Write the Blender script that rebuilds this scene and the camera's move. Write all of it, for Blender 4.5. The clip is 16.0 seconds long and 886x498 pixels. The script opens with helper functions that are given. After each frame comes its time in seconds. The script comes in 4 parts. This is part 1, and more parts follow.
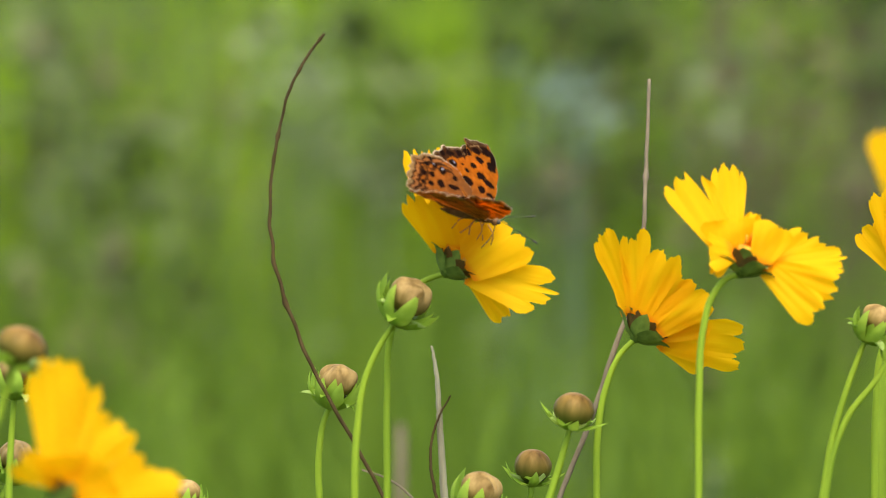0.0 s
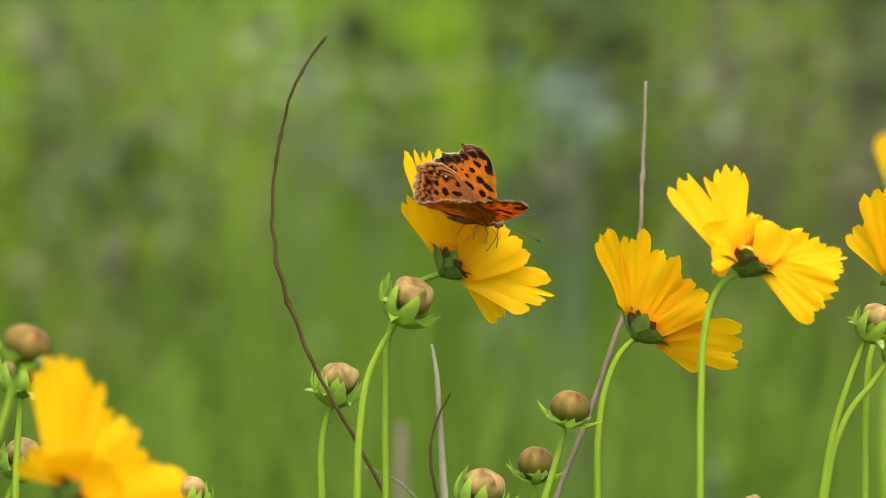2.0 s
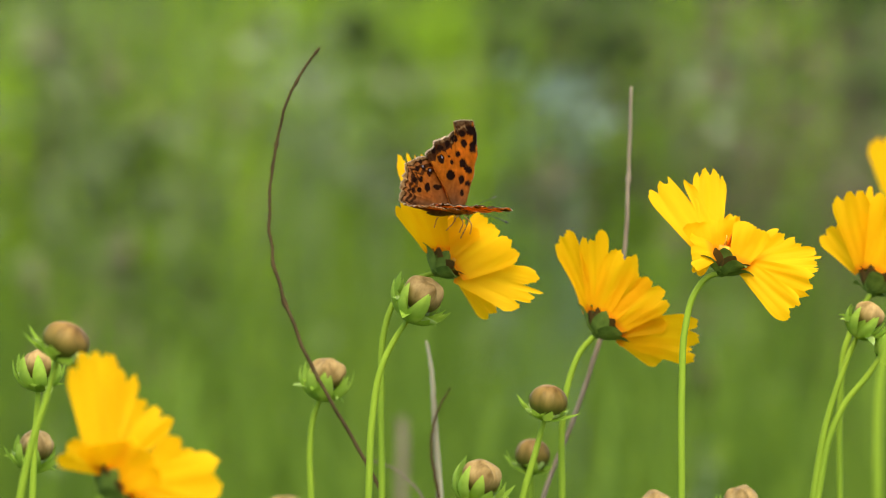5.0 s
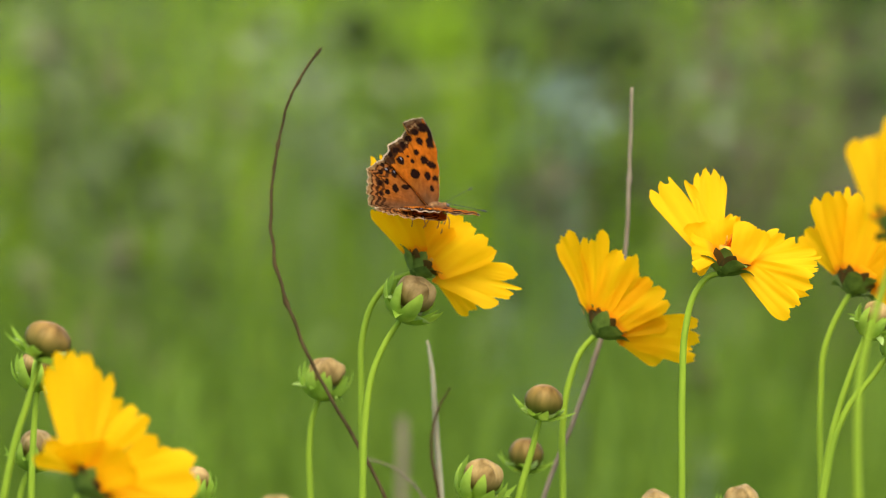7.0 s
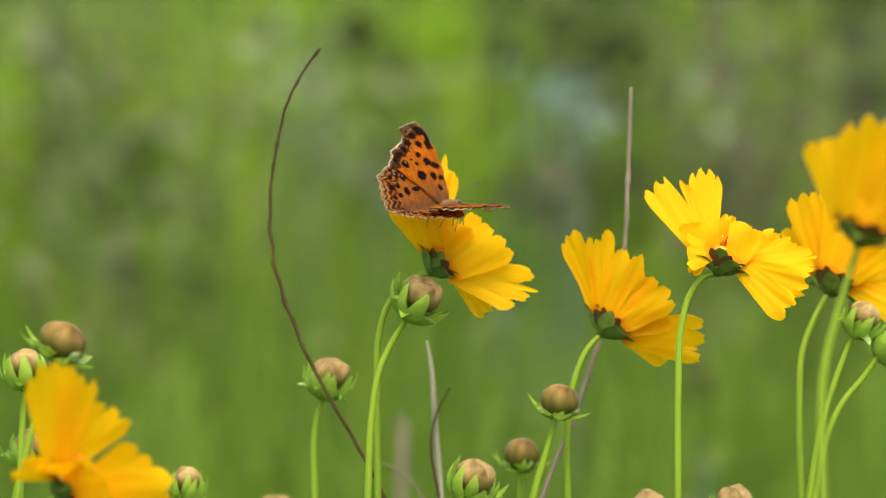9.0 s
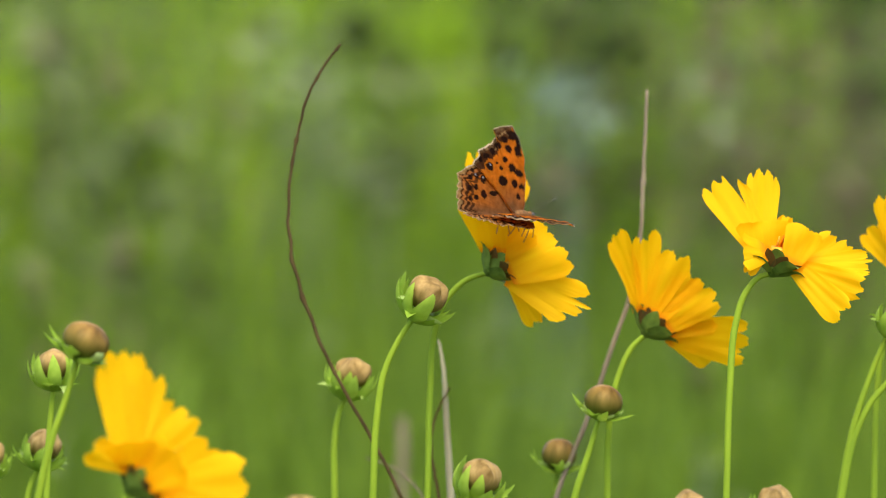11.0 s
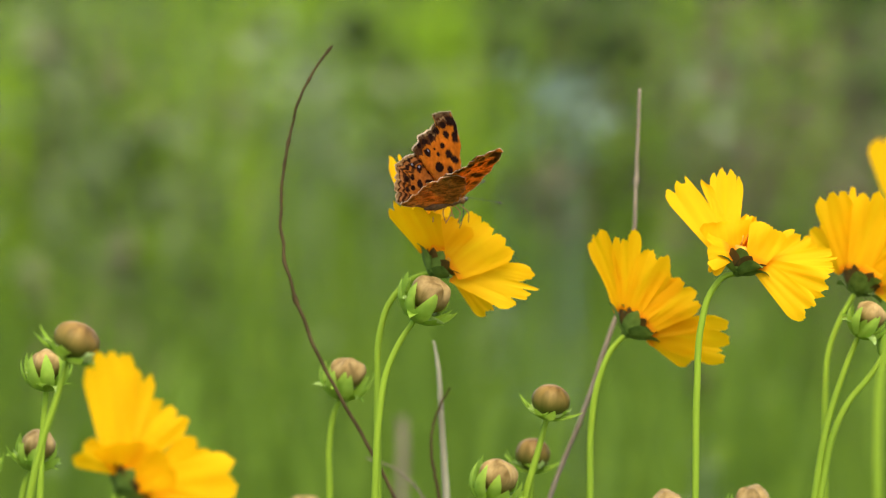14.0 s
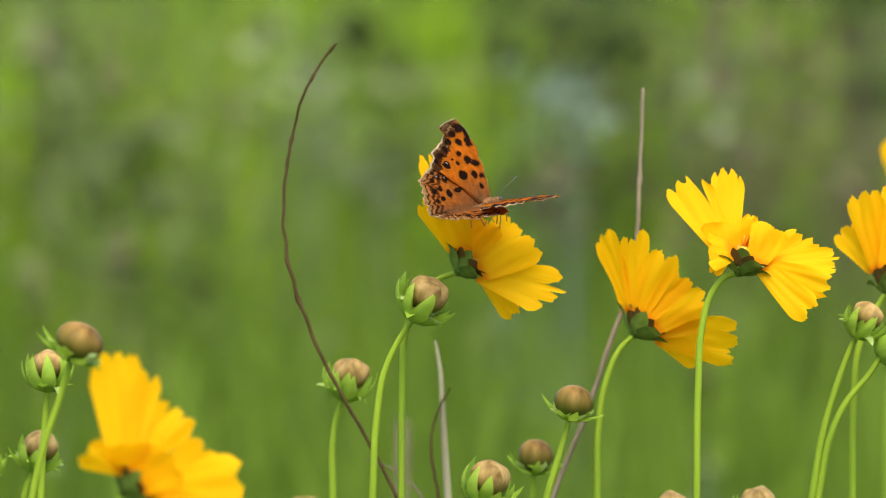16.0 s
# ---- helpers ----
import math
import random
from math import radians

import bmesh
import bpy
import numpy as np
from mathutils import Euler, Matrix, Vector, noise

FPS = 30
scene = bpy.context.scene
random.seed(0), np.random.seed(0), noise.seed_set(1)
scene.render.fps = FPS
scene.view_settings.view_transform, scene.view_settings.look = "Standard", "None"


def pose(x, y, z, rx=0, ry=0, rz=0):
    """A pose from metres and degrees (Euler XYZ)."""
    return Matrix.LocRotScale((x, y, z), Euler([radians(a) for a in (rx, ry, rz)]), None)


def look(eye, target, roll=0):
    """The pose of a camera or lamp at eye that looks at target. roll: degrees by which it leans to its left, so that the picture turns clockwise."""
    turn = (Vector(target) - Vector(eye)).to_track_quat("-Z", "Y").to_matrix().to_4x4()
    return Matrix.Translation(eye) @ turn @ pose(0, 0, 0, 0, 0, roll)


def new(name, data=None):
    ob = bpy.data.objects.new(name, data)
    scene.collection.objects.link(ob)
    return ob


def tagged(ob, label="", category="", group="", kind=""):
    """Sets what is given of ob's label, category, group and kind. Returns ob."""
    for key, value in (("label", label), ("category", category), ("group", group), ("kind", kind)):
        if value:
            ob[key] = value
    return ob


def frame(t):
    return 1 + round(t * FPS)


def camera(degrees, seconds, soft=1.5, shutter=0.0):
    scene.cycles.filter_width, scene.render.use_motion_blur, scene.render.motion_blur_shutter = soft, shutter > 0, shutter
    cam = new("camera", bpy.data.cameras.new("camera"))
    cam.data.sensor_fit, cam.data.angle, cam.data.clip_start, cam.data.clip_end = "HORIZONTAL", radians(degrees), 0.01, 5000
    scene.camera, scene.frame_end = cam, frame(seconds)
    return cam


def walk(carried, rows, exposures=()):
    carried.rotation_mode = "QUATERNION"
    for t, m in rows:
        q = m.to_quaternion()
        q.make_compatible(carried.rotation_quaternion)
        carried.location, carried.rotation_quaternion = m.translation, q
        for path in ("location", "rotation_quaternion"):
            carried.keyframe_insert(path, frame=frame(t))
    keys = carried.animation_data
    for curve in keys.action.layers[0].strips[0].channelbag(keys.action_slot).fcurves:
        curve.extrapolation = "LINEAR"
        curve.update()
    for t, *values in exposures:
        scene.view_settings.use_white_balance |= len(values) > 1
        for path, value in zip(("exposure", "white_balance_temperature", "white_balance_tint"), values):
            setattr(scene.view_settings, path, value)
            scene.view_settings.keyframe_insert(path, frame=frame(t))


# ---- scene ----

D0 = 1.43                       # from the first eye to the plane of the sharp flowers
CELL = 0.2502 / 1568            # unit of the plan: 0.16 mm on that plane
EYE, TILT = 0.62, -4.0
cam = camera(10.0, 16.0, soft=0.8)
cam.data.dof.use_dof = True
cam.data.dof.focus_distance = 1.466
cam.data.dof.aperture_fstop = 12.2
C, S = math.cos(radians(TILT)), math.sin(radians(TILT))
AHEAD, UP = Vector((0, C, S)), Vector((0, -S, C))
EYE0 = Vector((0, 0, EYE))


def at(x, y, w=0.0):
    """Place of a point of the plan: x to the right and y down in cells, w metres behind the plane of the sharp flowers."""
    k = CELL * (D0 + w) / D0
    return EYE0 + AHEAD * (D0 + w) + Vector(((x - 784) * k, 0, 0)) + UP * ((441 - y) * k)


# the operator leans back a little in the first four seconds
NEARNESS = [(0, 1.0), (0.5, 1.004), (1, 1.004), (1.5, 0.996), (2, 0.986), (2.5, 0.975), (3, 0.968), (3.5, 0.961), (4, 0.951),
            (5.2, 0.946), (6.5, 0.944), (7, 0.943), (8, 0.945), (9, 0.943), (9.5, 0.947), (10.8, 0.944), (12, 0.940), (13, 0.940),
            (14, 0.943), (15, 0.946), (16, 0.949)]
walk(cam, [(t, Matrix.Translation(EYE0 - AHEAD * D0 * (1 / s - 1)) @ pose(0, 0, 0, 90 + TILT, 0, 0)) for t, s in NEARNESS])

# ---------------------------------------------------------------- light
world = bpy.data.worlds.new("world")
scene.world = world
world.use_nodes = True
wn = world.node_tree
sky = wn.nodes.new("ShaderNodeTexSky")
sky.sky_type, sky.sun_disc = "NISHITA", False
sky.sun_elevation, sky.sun_rotation = radians(62), radians(172)
sky.dust_density = 3.0
wn.links.new(sky.outputs[0], wn.nodes["Background"].inputs[0])
wn.nodes["Background"].inputs[1].default_value = 0.15
sun = new("sun", bpy.data.lights.new("sun", "SUN"))
sun.data.energy, sun.data.angle, sun.data.color = 1.5, radians(50), (1.0, 0.92, 0.76)
SUN_FROM = Vector((math.sin(radians(172)) * math.cos(radians(62)), math.cos(radians(172)) * math.cos(radians(62)), math.sin(radians(62))))
sun.matrix_basis = look(SUN_FROM * 20, (0, 0, 0))
scene.view_settings.exposure = 1.42


# ---------------------------------------------------------------- materials
def material(name, colour, colour2, scale=200.0, rough=0.55, through_light=0.0, bump=0.2, stretch=(1, 1, 1), islands=False, fine=900.0, spec=0.4, foot=None, foot_way=2):
    """Two-scale varied surface; through_light: share of light let through a thin leaf; foot: colour of the lower end and where it ends."""
    m = bpy.data.materials.new(name)
    m.use_nodes = True
    nt = m.node_tree
    n, l = nt.nodes, nt.links
    b = n["Principled BSDF"]
    tc = n.new("ShaderNodeTexCoord")
    mp = n.new("ShaderNodeMapping")
    mp.inputs["Scale"].default_value = stretch
    l.new(tc.outputs["Object"], mp.inputs[0])
    a = n.new("ShaderNodeTexNoise")
    a.inputs["Scale"].default_value = scale
    a.inputs["Detail"].default_value = 3
    l.new(mp.outputs[0], a.inputs[0])
    f = n.new("ShaderNodeTexNoise")
    f.inputs["Scale"].default_value = fine
    l.new(mp.outputs[0], f.inputs[0])
    mix = n.new("ShaderNodeMix")
    mix.data_type = "RGBA"
    mix.inputs[6].default_value, mix.inputs[7].default_value = (*colour, 1), (*colour2, 1)
    add = n.new("ShaderNodeMath")
    add.operation = "MULTIPLY_ADD"
    add.inputs[1].default_value = 0.35
    l.new(f.outputs[0], add.inputs[0])
    half = n.new("ShaderNodeMath")
    half.operation = "MULTIPLY_ADD"
    half.inputs[1].default_value, half.inputs[2].default_value = 2.2, -0.78
    l.new(a.outputs[0], half.inputs[0])
    l.new(half.outputs[0], add.inputs[2])
    last = add
    if islands:
        geo = n.new("ShaderNodeNewGeometry")
        isl = n.new("ShaderNodeMath")
        isl.operation = "MULTIPLY_ADD"
        isl.inputs[1].default_value = 0.9
        l.new(geo.outputs["Random Per Island"], isl.inputs[0])
        sh = n.new("ShaderNodeMath")
        sh.operation = "SUBTRACT"
        sh.inputs[1].default_value = 0.45
        l.new(add.outputs[0], sh.inputs[0])
        l.new(sh.outputs[0], isl.inputs[2])
        last = isl
    last.use_clamp = True
    l.new(last.outputs[0], mix.inputs[0])
    if foot:
        sep = n.new("ShaderNodeSeparateXYZ")
        l.new(tc.outputs["Object"], sep.inputs[0])
        rng_ = n.new("ShaderNodeMapRange")
        rng_.inputs[1].default_value, rng_.inputs[2].default_value = foot[1] * 0.25, foot[1] * 1.5
        l.new(sep.outputs[foot_way], rng_.inputs[0])
        upper, mix = mix, n.new("ShaderNodeMix")
        mix.data_type = "RGBA"
        mix.inputs[6].default_value = (*foot[0], 1)
        l.new(upper.outputs[2], mix.inputs[7])
        l.new(rng_.outputs[0], mix.inputs[0])
    l.new(mix.outputs[2], b.inputs["Base Color"])
    b.inputs["Roughness"].default_value = rough
    b.inputs["Specular IOR Level"].default_value = spec
    if bump:
        bp = n.new("ShaderNodeBump")
        bp.inputs["Strength"].default_value = bump
        bp.inputs["Distance"].default_value = 0.0004
        l.new(f.outputs[0], bp.inputs["Height"])
        l.new(bp.outputs[0], b.inputs["Normal"])
    if through_light:
        tr = n.new("ShaderNodeBsdfTranslucent")
        l.new(mix.outputs[2], tr.inputs[0])
        ms = n.new("ShaderNodeMixShader")
        ms.inputs[0].default_value = through_light
        l.new(b.outputs[0], ms.inputs[1])
        l.new(tr.outputs[0], ms.inputs[2])
        l.new(ms.outputs[0], n["Material Output"].inputs[0])
    return m


PETAL = material("petal_yellow", (0.915, 0.522, 0.002), (0.885, 0.457, 0.001), 420, 0.65, 0.5, 0.25, (0.07, 1, 1), fine=1500, spec=0.10, foot=((0.88, 0.30, 0.004), 0.0015), foot_way=0)
DISC = material("disc_florets", (0.80, 0.42, 0.01), (0.45, 0.14, 0.01), 500, 0.7, 0, 0.5)
STEM = material("stem_green", (0.300, 0.420, 0.028), (0.200, 0.310, 0.022), 90, 0.55, 0.2, 0.2, (1, 1, 0.15), spec=0.12)
BRACT = material("bract_green", (0.400, 0.560, 0.070), (0.240, 0.390, 0.030), 160, 0.55, 0.45, 0.3, spec=0.15)
BRACT_RIM = material("wilted_bract", (0.560, 0.660, 0.260), (0.280, 0.420, 0.060), 260, 0.5, 0.4, 0.4, spec=0.3)
CALYX = material("calyx_dark_green", (0.210, 0.300, 0.045), (0.062, 0.110, 0.014), 200, 0.6, 0.2, 0.3, spec=0.15)
INNER = material("inner_bract_brown", (0.150, 0.075, 0.015), (0.060, 0.050, 0.012), 260, 0.6, 0.15, 0.3, spec=0.15)
BUD = material("bud_tan", (0.285, 0.165, 0.040), (0.065, 0.034, 0.007), 200, 0.45, 0.0, 0.3, (1, 1, 0.12), spec=0.08, foot=((0.055, 0.075, 0.008), 0.0066))
BUD_PALE = material("bud_pale", (0.470, 0.315, 0.115), (0.120, 0.070, 0.015), 300, 0.5, 0.1, 0.5, (1, 1, 0.5), spec=0.08, foot=((0.100, 0.090, 0.010), 0.0062))
TWIG = material("dry_bark", (0.112, 0.076, 0.030), (0.045, 0.030, 0.012), 300, 0.85, 0, 0.6, (1, 1, 0.2), spec=0.04)
STRAW = material("dead_stalk", (0.370, 0.345, 0.215), (0.220, 0.195, 0.115), 250, 0.85, 0, 0.5, (1, 1, 0.15), spec=0.08)
FUZZ = material("butterfly_body", (0.20, 0.10, 0.035), (0.08, 0.04, 0.018), 900, 0.9, 0, 0.6, spec=0.1)
LEG = material("butterfly_leg", (0.45, 0.19, 0.04), (0.30, 0.12, 0.03), 900, 0.6, 0, 0)
DARK = material("antenna_dark", (0.03, 0.025, 0.02), (0.06, 0.05, 0.03), 900, 0.5, 0, 0)
SOIL = material("meadow_ground", (0.045, 0.070, 0.018), (0.060, 0.058, 0.026), 1.6, 0.95, 0, 0.5, fine=60)
LIME = material("grass_lime", (0.315, 0.470, 0.018), (0.160, 0.270, 0.012), 7, 0.6, 0.4, 0, (1, 1, 0.25), islands=True, spec=0.12)
GRASS = material("grass_green", (0.170, 0.265, 0.022), (0.085, 0.145, 0.016), 6, 0.6, 0.35, 0, (1, 1, 0.3), islands=True, spec=0.12)
GREY_GRASS = material("grass_grey_green", (0.185, 0.225, 0.085), (0.085, 0.110, 0.040), 6, 0.7, 0.3, 0, (1, 1, 0.3), islands=True, spec=0.12)
PALE_LEAF = material("pale_green_leaf", (0.290, 0.340, 0.170), (0.200, 0.240, 0.110), 20, 0.6, 0.3, 0, islands=True, spec=0.15)
BLUE_LEAF = material("blue_green_leaf", (0.170, 0.230, 0.160), (0.110, 0.155, 0.105), 20, 0.6, 0.25, 0, islands=True, spec=0.15)
DRY_GRASS = material("dry_grass", (0.165, 0.140, 0.075), (0.095, 0.080, 0.042), 3, 0.8, 0.2, 0, islands=True, spec=0.12)
FAR = material("far_grass", (0.064, 0.078, 0.022), (0.036, 0.044, 0.015), 4, 0.7, 0.3, 0, (1, 1, 0.3), islands=True, spec=0.12)
# shade put into the leaf colour: a green darkened for gaps in the grass
SHADED_LEAF = material("shaded_green_leaf", (0.062, 0.090, 0.020), (0.032, 0.048, 0.012), 20, 0.7, 0.25, 0, islands=True, spec=0.1)
BROWN_STALK = material("brown_stalk", (0.225, 0.182, 0.118), (0.120, 0.094, 0.058), 250, 0.85, 0, 0.5, (1, 1, 0.15), spec=0.08)
HEDGE = material("far_foliage", (0.075, 0.141, 0.029), (0.042, 0.083, 0.021), 2, 0.7, 0.3, 0, islands=True, spec=0.12)


def scale_material(name, under):
    """Butterfly wing: the drawn pattern is stored on the wing, with a fine grain of scales over it."""
    m = bpy.data.materials.new(name)
    m.use_nodes = True
    n, l = m.node_tree.nodes, m.node_tree.links
    b = n["Principled BSDF"]
    at_ = n.new("ShaderNodeAttribute")
    at_.attribute_name = "pattern"
    tc = n.new("ShaderNodeTexCoord")
    mp = n.new("ShaderNodeMapping")
    mp.inputs["Scale"].default_value = (0.5, 1.6, 1) if under else (1, 1, 1)
    l.new(tc.outputs["Object"], mp.inputs[0])
    no = n.new("ShaderNodeTexNoise")
    no.inputs["Scale"].default_value = 420 if under else 700
    no.inputs["Detail"].default_value = 4
    l.new(mp.outputs[0], no.inputs[0])
    ramp = n.new("ShaderNodeValToRGB")
    lo, hi = ((0.78, 0.66, 0.55), (1.35, 1.25, 1.05)) if under else ((0.72, 0.68, 0.62), (1.1, 1.1, 1.1))
    ramp.color_ramp.elements[0].position, ramp.color_ramp.elements[1].position = (0.40, 0.60) if under else (0.3, 0.65)
    ramp.color_ramp.elements[0].color, ramp.color_ramp.elements[1].color = (*lo, 1), (*hi, 1)
    l.new(no.outputs[0], ramp.inputs[0])
    mix = n.new("ShaderNodeMix")
    mix.data_type, mix.blend_type = "RGBA", "MULTIPLY"
    mix.inputs[0].default_value = 1.0
    l.new(at_.outputs[0], mix.inputs[6])
    l.new(ramp.outputs[0], mix.inputs[7])
    l.new(mix.outputs[2], b.inputs["Base Color"])
    b.inputs["Roughness"].default_value = 0.75
    b.inputs["Specular IOR Level"].default_value = 0.06
    tr = n.new("ShaderNodeBsdfTranslucent")
    l.new(mix.outputs[2], tr.inputs[0])
    ms = n.new("ShaderNodeMixShader")
    ms.inputs[0].default_value = 0.72 if under else 0.62
    l.new(b.outputs[0], ms.inputs[1])
    l.new(tr.outputs[0], ms.inputs[2])
    l.new(ms.outputs[0], n["Material Output"].inputs[0])
    return m


WING_TOP = scale_material("wing_upper_side", False)
WING_UNDER = scale_material("wing_under_side", True)

droplet = bpy.data.materials.new("water_drop")
droplet.use_nodes = True
droplet.node_tree.nodes["Principled BSDF"].inputs["Transmission Weight"].default_value = 1.0
droplet.node_tree.nodes["Principled BSDF"].inputs["Roughness"].default_value = 0.02
droplet.node_tree.nodes["Principled BSDF"].inputs["IOR"].default_value = 1.33


# ---------------------------------------------------------------- building helpers
def part(name, bm, mat, parent=None, label=""):
    me = bpy.data.meshes.new(name)
    bm.to_mesh(me)
    bm.free()
    for p in me.polygons:
        p.use_smooth = True
    me.materials.append(mat)
    ob = new(name, me)
    ob.parent = parent
    if label:
        tagged(ob, label)
    return ob


def glide(pts, n):
    """n points of a smooth curve through pts, with slopes by chord length so that uneven steps don't overshoot."""
    p = [Vector(q) for q in pts]
    h = [max(1e-9, (b - a).length) for a, b in zip(p, p[1:])]
    d = [(b - a) / k for a, b, k in zip(p, p[1:], h)]
    m = [d[0]] + [(d[i - 1] * h[i] + d[i] * h[i - 1]) / (h[i] + h[i - 1]) for i in range(1, len(d))] + [d[-1]]
    out = []
    for i in range(n):
        f = i / (n - 1) * len(d)
        k = min(int(f), len(d) - 1)
        u = f - k
        out.append(p[k] * (1 + 2 * u) * (1 - u) ** 2 + m[k] * h[k] * u * (1 - u) ** 2 + p[k + 1] * u * u * (3 - 2 * u) + m[k + 1] * h[k] * u * u * (u - 1))
    return out


def tube(bm, pts, radii, sides=8, wobble=0.0, rng=None):
    rings = []
    side = None
    for i, p in enumerate(pts):
        way = (pts[min(i + 1, len(pts) - 1)] - pts[max(i - 1, 0)]).normalized()
        side = (Vector((1, 0, 0)) if side is None else side)
        side = (side - way * side.dot(way)).normalized()
        other = way.cross(side)
        r = radii(i / (len(pts) - 1)) if callable(radii) else radii
        if rng:
            r *= 1 + wobble * (rng.random() - 0.5)
        rings.append([bm.verts.new(p + (side * math.cos(2 * math.pi * j / sides) + other * math.sin(2 * math.pi * j / sides)) * r) for j in range(sides)])
    for a, b in zip(rings, rings[1:]):
        for j in range(sides):
            bm.faces.new((a[j], a[(j + 1) % sides], b[(j + 1) % sides], b[j]))
    bm.faces.new(rings[0][::-1])
    bm.faces.new(rings[-1])


def lathe(bm, profile, n=24, shape=None):
    """A body turned round z through (radius, height) pairs; shape(angle, height share) scales the radius."""
    rings = []
    for i, (r, z) in enumerate(profile):
        ring = []
        for j in range(n):
            a = 2 * math.pi * j / n
            k = shape(a, i / (len(profile) - 1)) if shape else 1
            ring.append(bm.verts.new((r * k * math.cos(a), r * k * math.sin(a), z)))
        rings.append(ring)
    for a, b in zip(rings, rings[1:]):
        for j in range(n):
            bm.faces.new((a[j], a[(j + 1) % n], b[(j + 1) % n], b[j]))
    bm.faces.new(rings[0][::-1])
    bm.faces.new(rings[-1])


def frame_of(axis, side):
    """Turn that takes z to axis and x near to side."""
    z = Vector(axis).normalized()
    x = Vector(side)
    x = (x - z * x.dot(z)).normalized()
    return Matrix((x, z.cross(x), z)).transposed().to_4x4()


def petal_mesh(rng, length, width, curl, cup, twist=0.0, lobes=None, cuts=None, nc=57, ns=18, foot=0.50):
    """A ray floret along x, face up: narrow foot, broad tip cut into teeth, long ridges. curl lifts (+) or drops (-) the tip.
    lobes: share of the width and reach of each tooth; cuts: how deep the notches between them go."""
    bm = bmesh.new()
    if lobes is None:
        k = rng.choice((3, 4, 4))
        lobes = [(rng.uniform(0.7, 1.3), rng.uniform(0.93, 1.03)) for _ in range(k)]
    if cuts is None:
        cuts = [rng.uniform(0.07, 0.16) for _ in lobes[1:]]
    whole = sum(q for q, _ in lobes)
    bounds = [-1.0]
    for q, _ in lobes:
        bounds.append(bounds[-1] + 2 * q / whole)
    bounds[-1] = 1.0
    sides = [rng.uniform(0.05, 0.11)] + [1.35 * q for q in cuts] + [rng.uniform(0.05, 0.11)]
    phase = rng.random() * 6.283
    grid = []
    for i in range(nc):
        c = -1 + 2 * i / (nc - 1)
        k = next((q for q in range(len(lobes)) if c <= bounds[q + 1]), len(lobes) - 1)
        u = (c - bounds[k]) / (bounds[k + 1] - bounds[k])
        edge = abs(2 * u - 1) ** 2.3
        tip = lobes[k][1] - sides[k if u < 0.5 else k + 1] * edge
        tip += 0.012 * math.sin(u * 6.283 * 1.5 + phase) * (1 - edge) + 0.034 * noise.noise((c * 13, phase, 1.7)) - 0.04 * abs(c) ** 6
        row = []
        for j in range(ns):
            s = j / (ns - 1)
            w = width / 2 * (foot + (1.02 - foot) * min(1.0, s * 1.12) ** 0.85)
            if s > 0.84:
                w *= 1 - 0.03 * ((s - 0.84) / 0.16) ** 2
            r = length * s * (1 + (tip - 1) * s ** 1.5)
            bend = curl * s
            x = r * math.cos(bend * 0.6)
            z = r * math.sin(bend * 0.6)
            y = c * w
            z += cup * width * (c * c - 0.3) * (0.4 + 0.6 * s)
            z += 0.00007 * math.cos(c * 10.5 + phase) * math.sin(s * math.pi * 0.9) + 0.0005 * math.sin(s * 5 + c * 2.5 + phase) * s + 0.0004 * math.sin(c * 6 + phase * 2) * s ** 4
            ca, sa = math.cos(twist * s), math.sin(twist * s)
            row.append(bm.verts.new((x, y * ca - z * sa * 0.2, z + y * sa)))
        grid.append(row)
    for a, b in zip(grid, grid[1:]):
        for j in range(ns - 1):
            bm.faces.new((a[j], b[j], b[j + 1], a[j + 1]))
    return bm


def cup_bract_mesh(r, squash, reach, gap, flare, width, n=12):
    """A bract that hugs a ball of radius r from its foot up to the polar angle reach, then flares outward."""
    bm = bmesh.new()
    line, ang = [], 0.0
    for i in range(n):
        s = i / (n - 1)
        th = math.pi - 0.25 - (math.pi - 0.25 - reach) * s
        rr = r * (gap + flare * s ** 2.2)
        line.append(Vector((rr * math.sin(th), 0, r * squash + rr * squash * math.cos(th) - 0.0002)))
    rows = []
    for i, p in enumerate(line):
        s = i / (n - 1)
        way = (line[min(i + 1, n - 1)] - line[max(i - 1, 0)]).normalized()
        nor = Vector((-way.z, 0, way.x)) * -1
        w = width / 2 * max(0.05, (0.55 + 1.3 * s) * (1 - s) ** 0.8 if s > 0.35 else 0.5 + 0.42 * s)
        rows.append([bm.verts.new(p + Vector((0, c * w, 0)) - nor * (0.35 * w * c * c)) for c in (-1, -0.6, -0.2, 0.2, 0.6, 1)])
    for a, b in zip(rows, rows[1:]):
        for j in range(5):
            bm.faces.new((a[j], a[j + 1], b[j + 1], b[j]))
    return bm


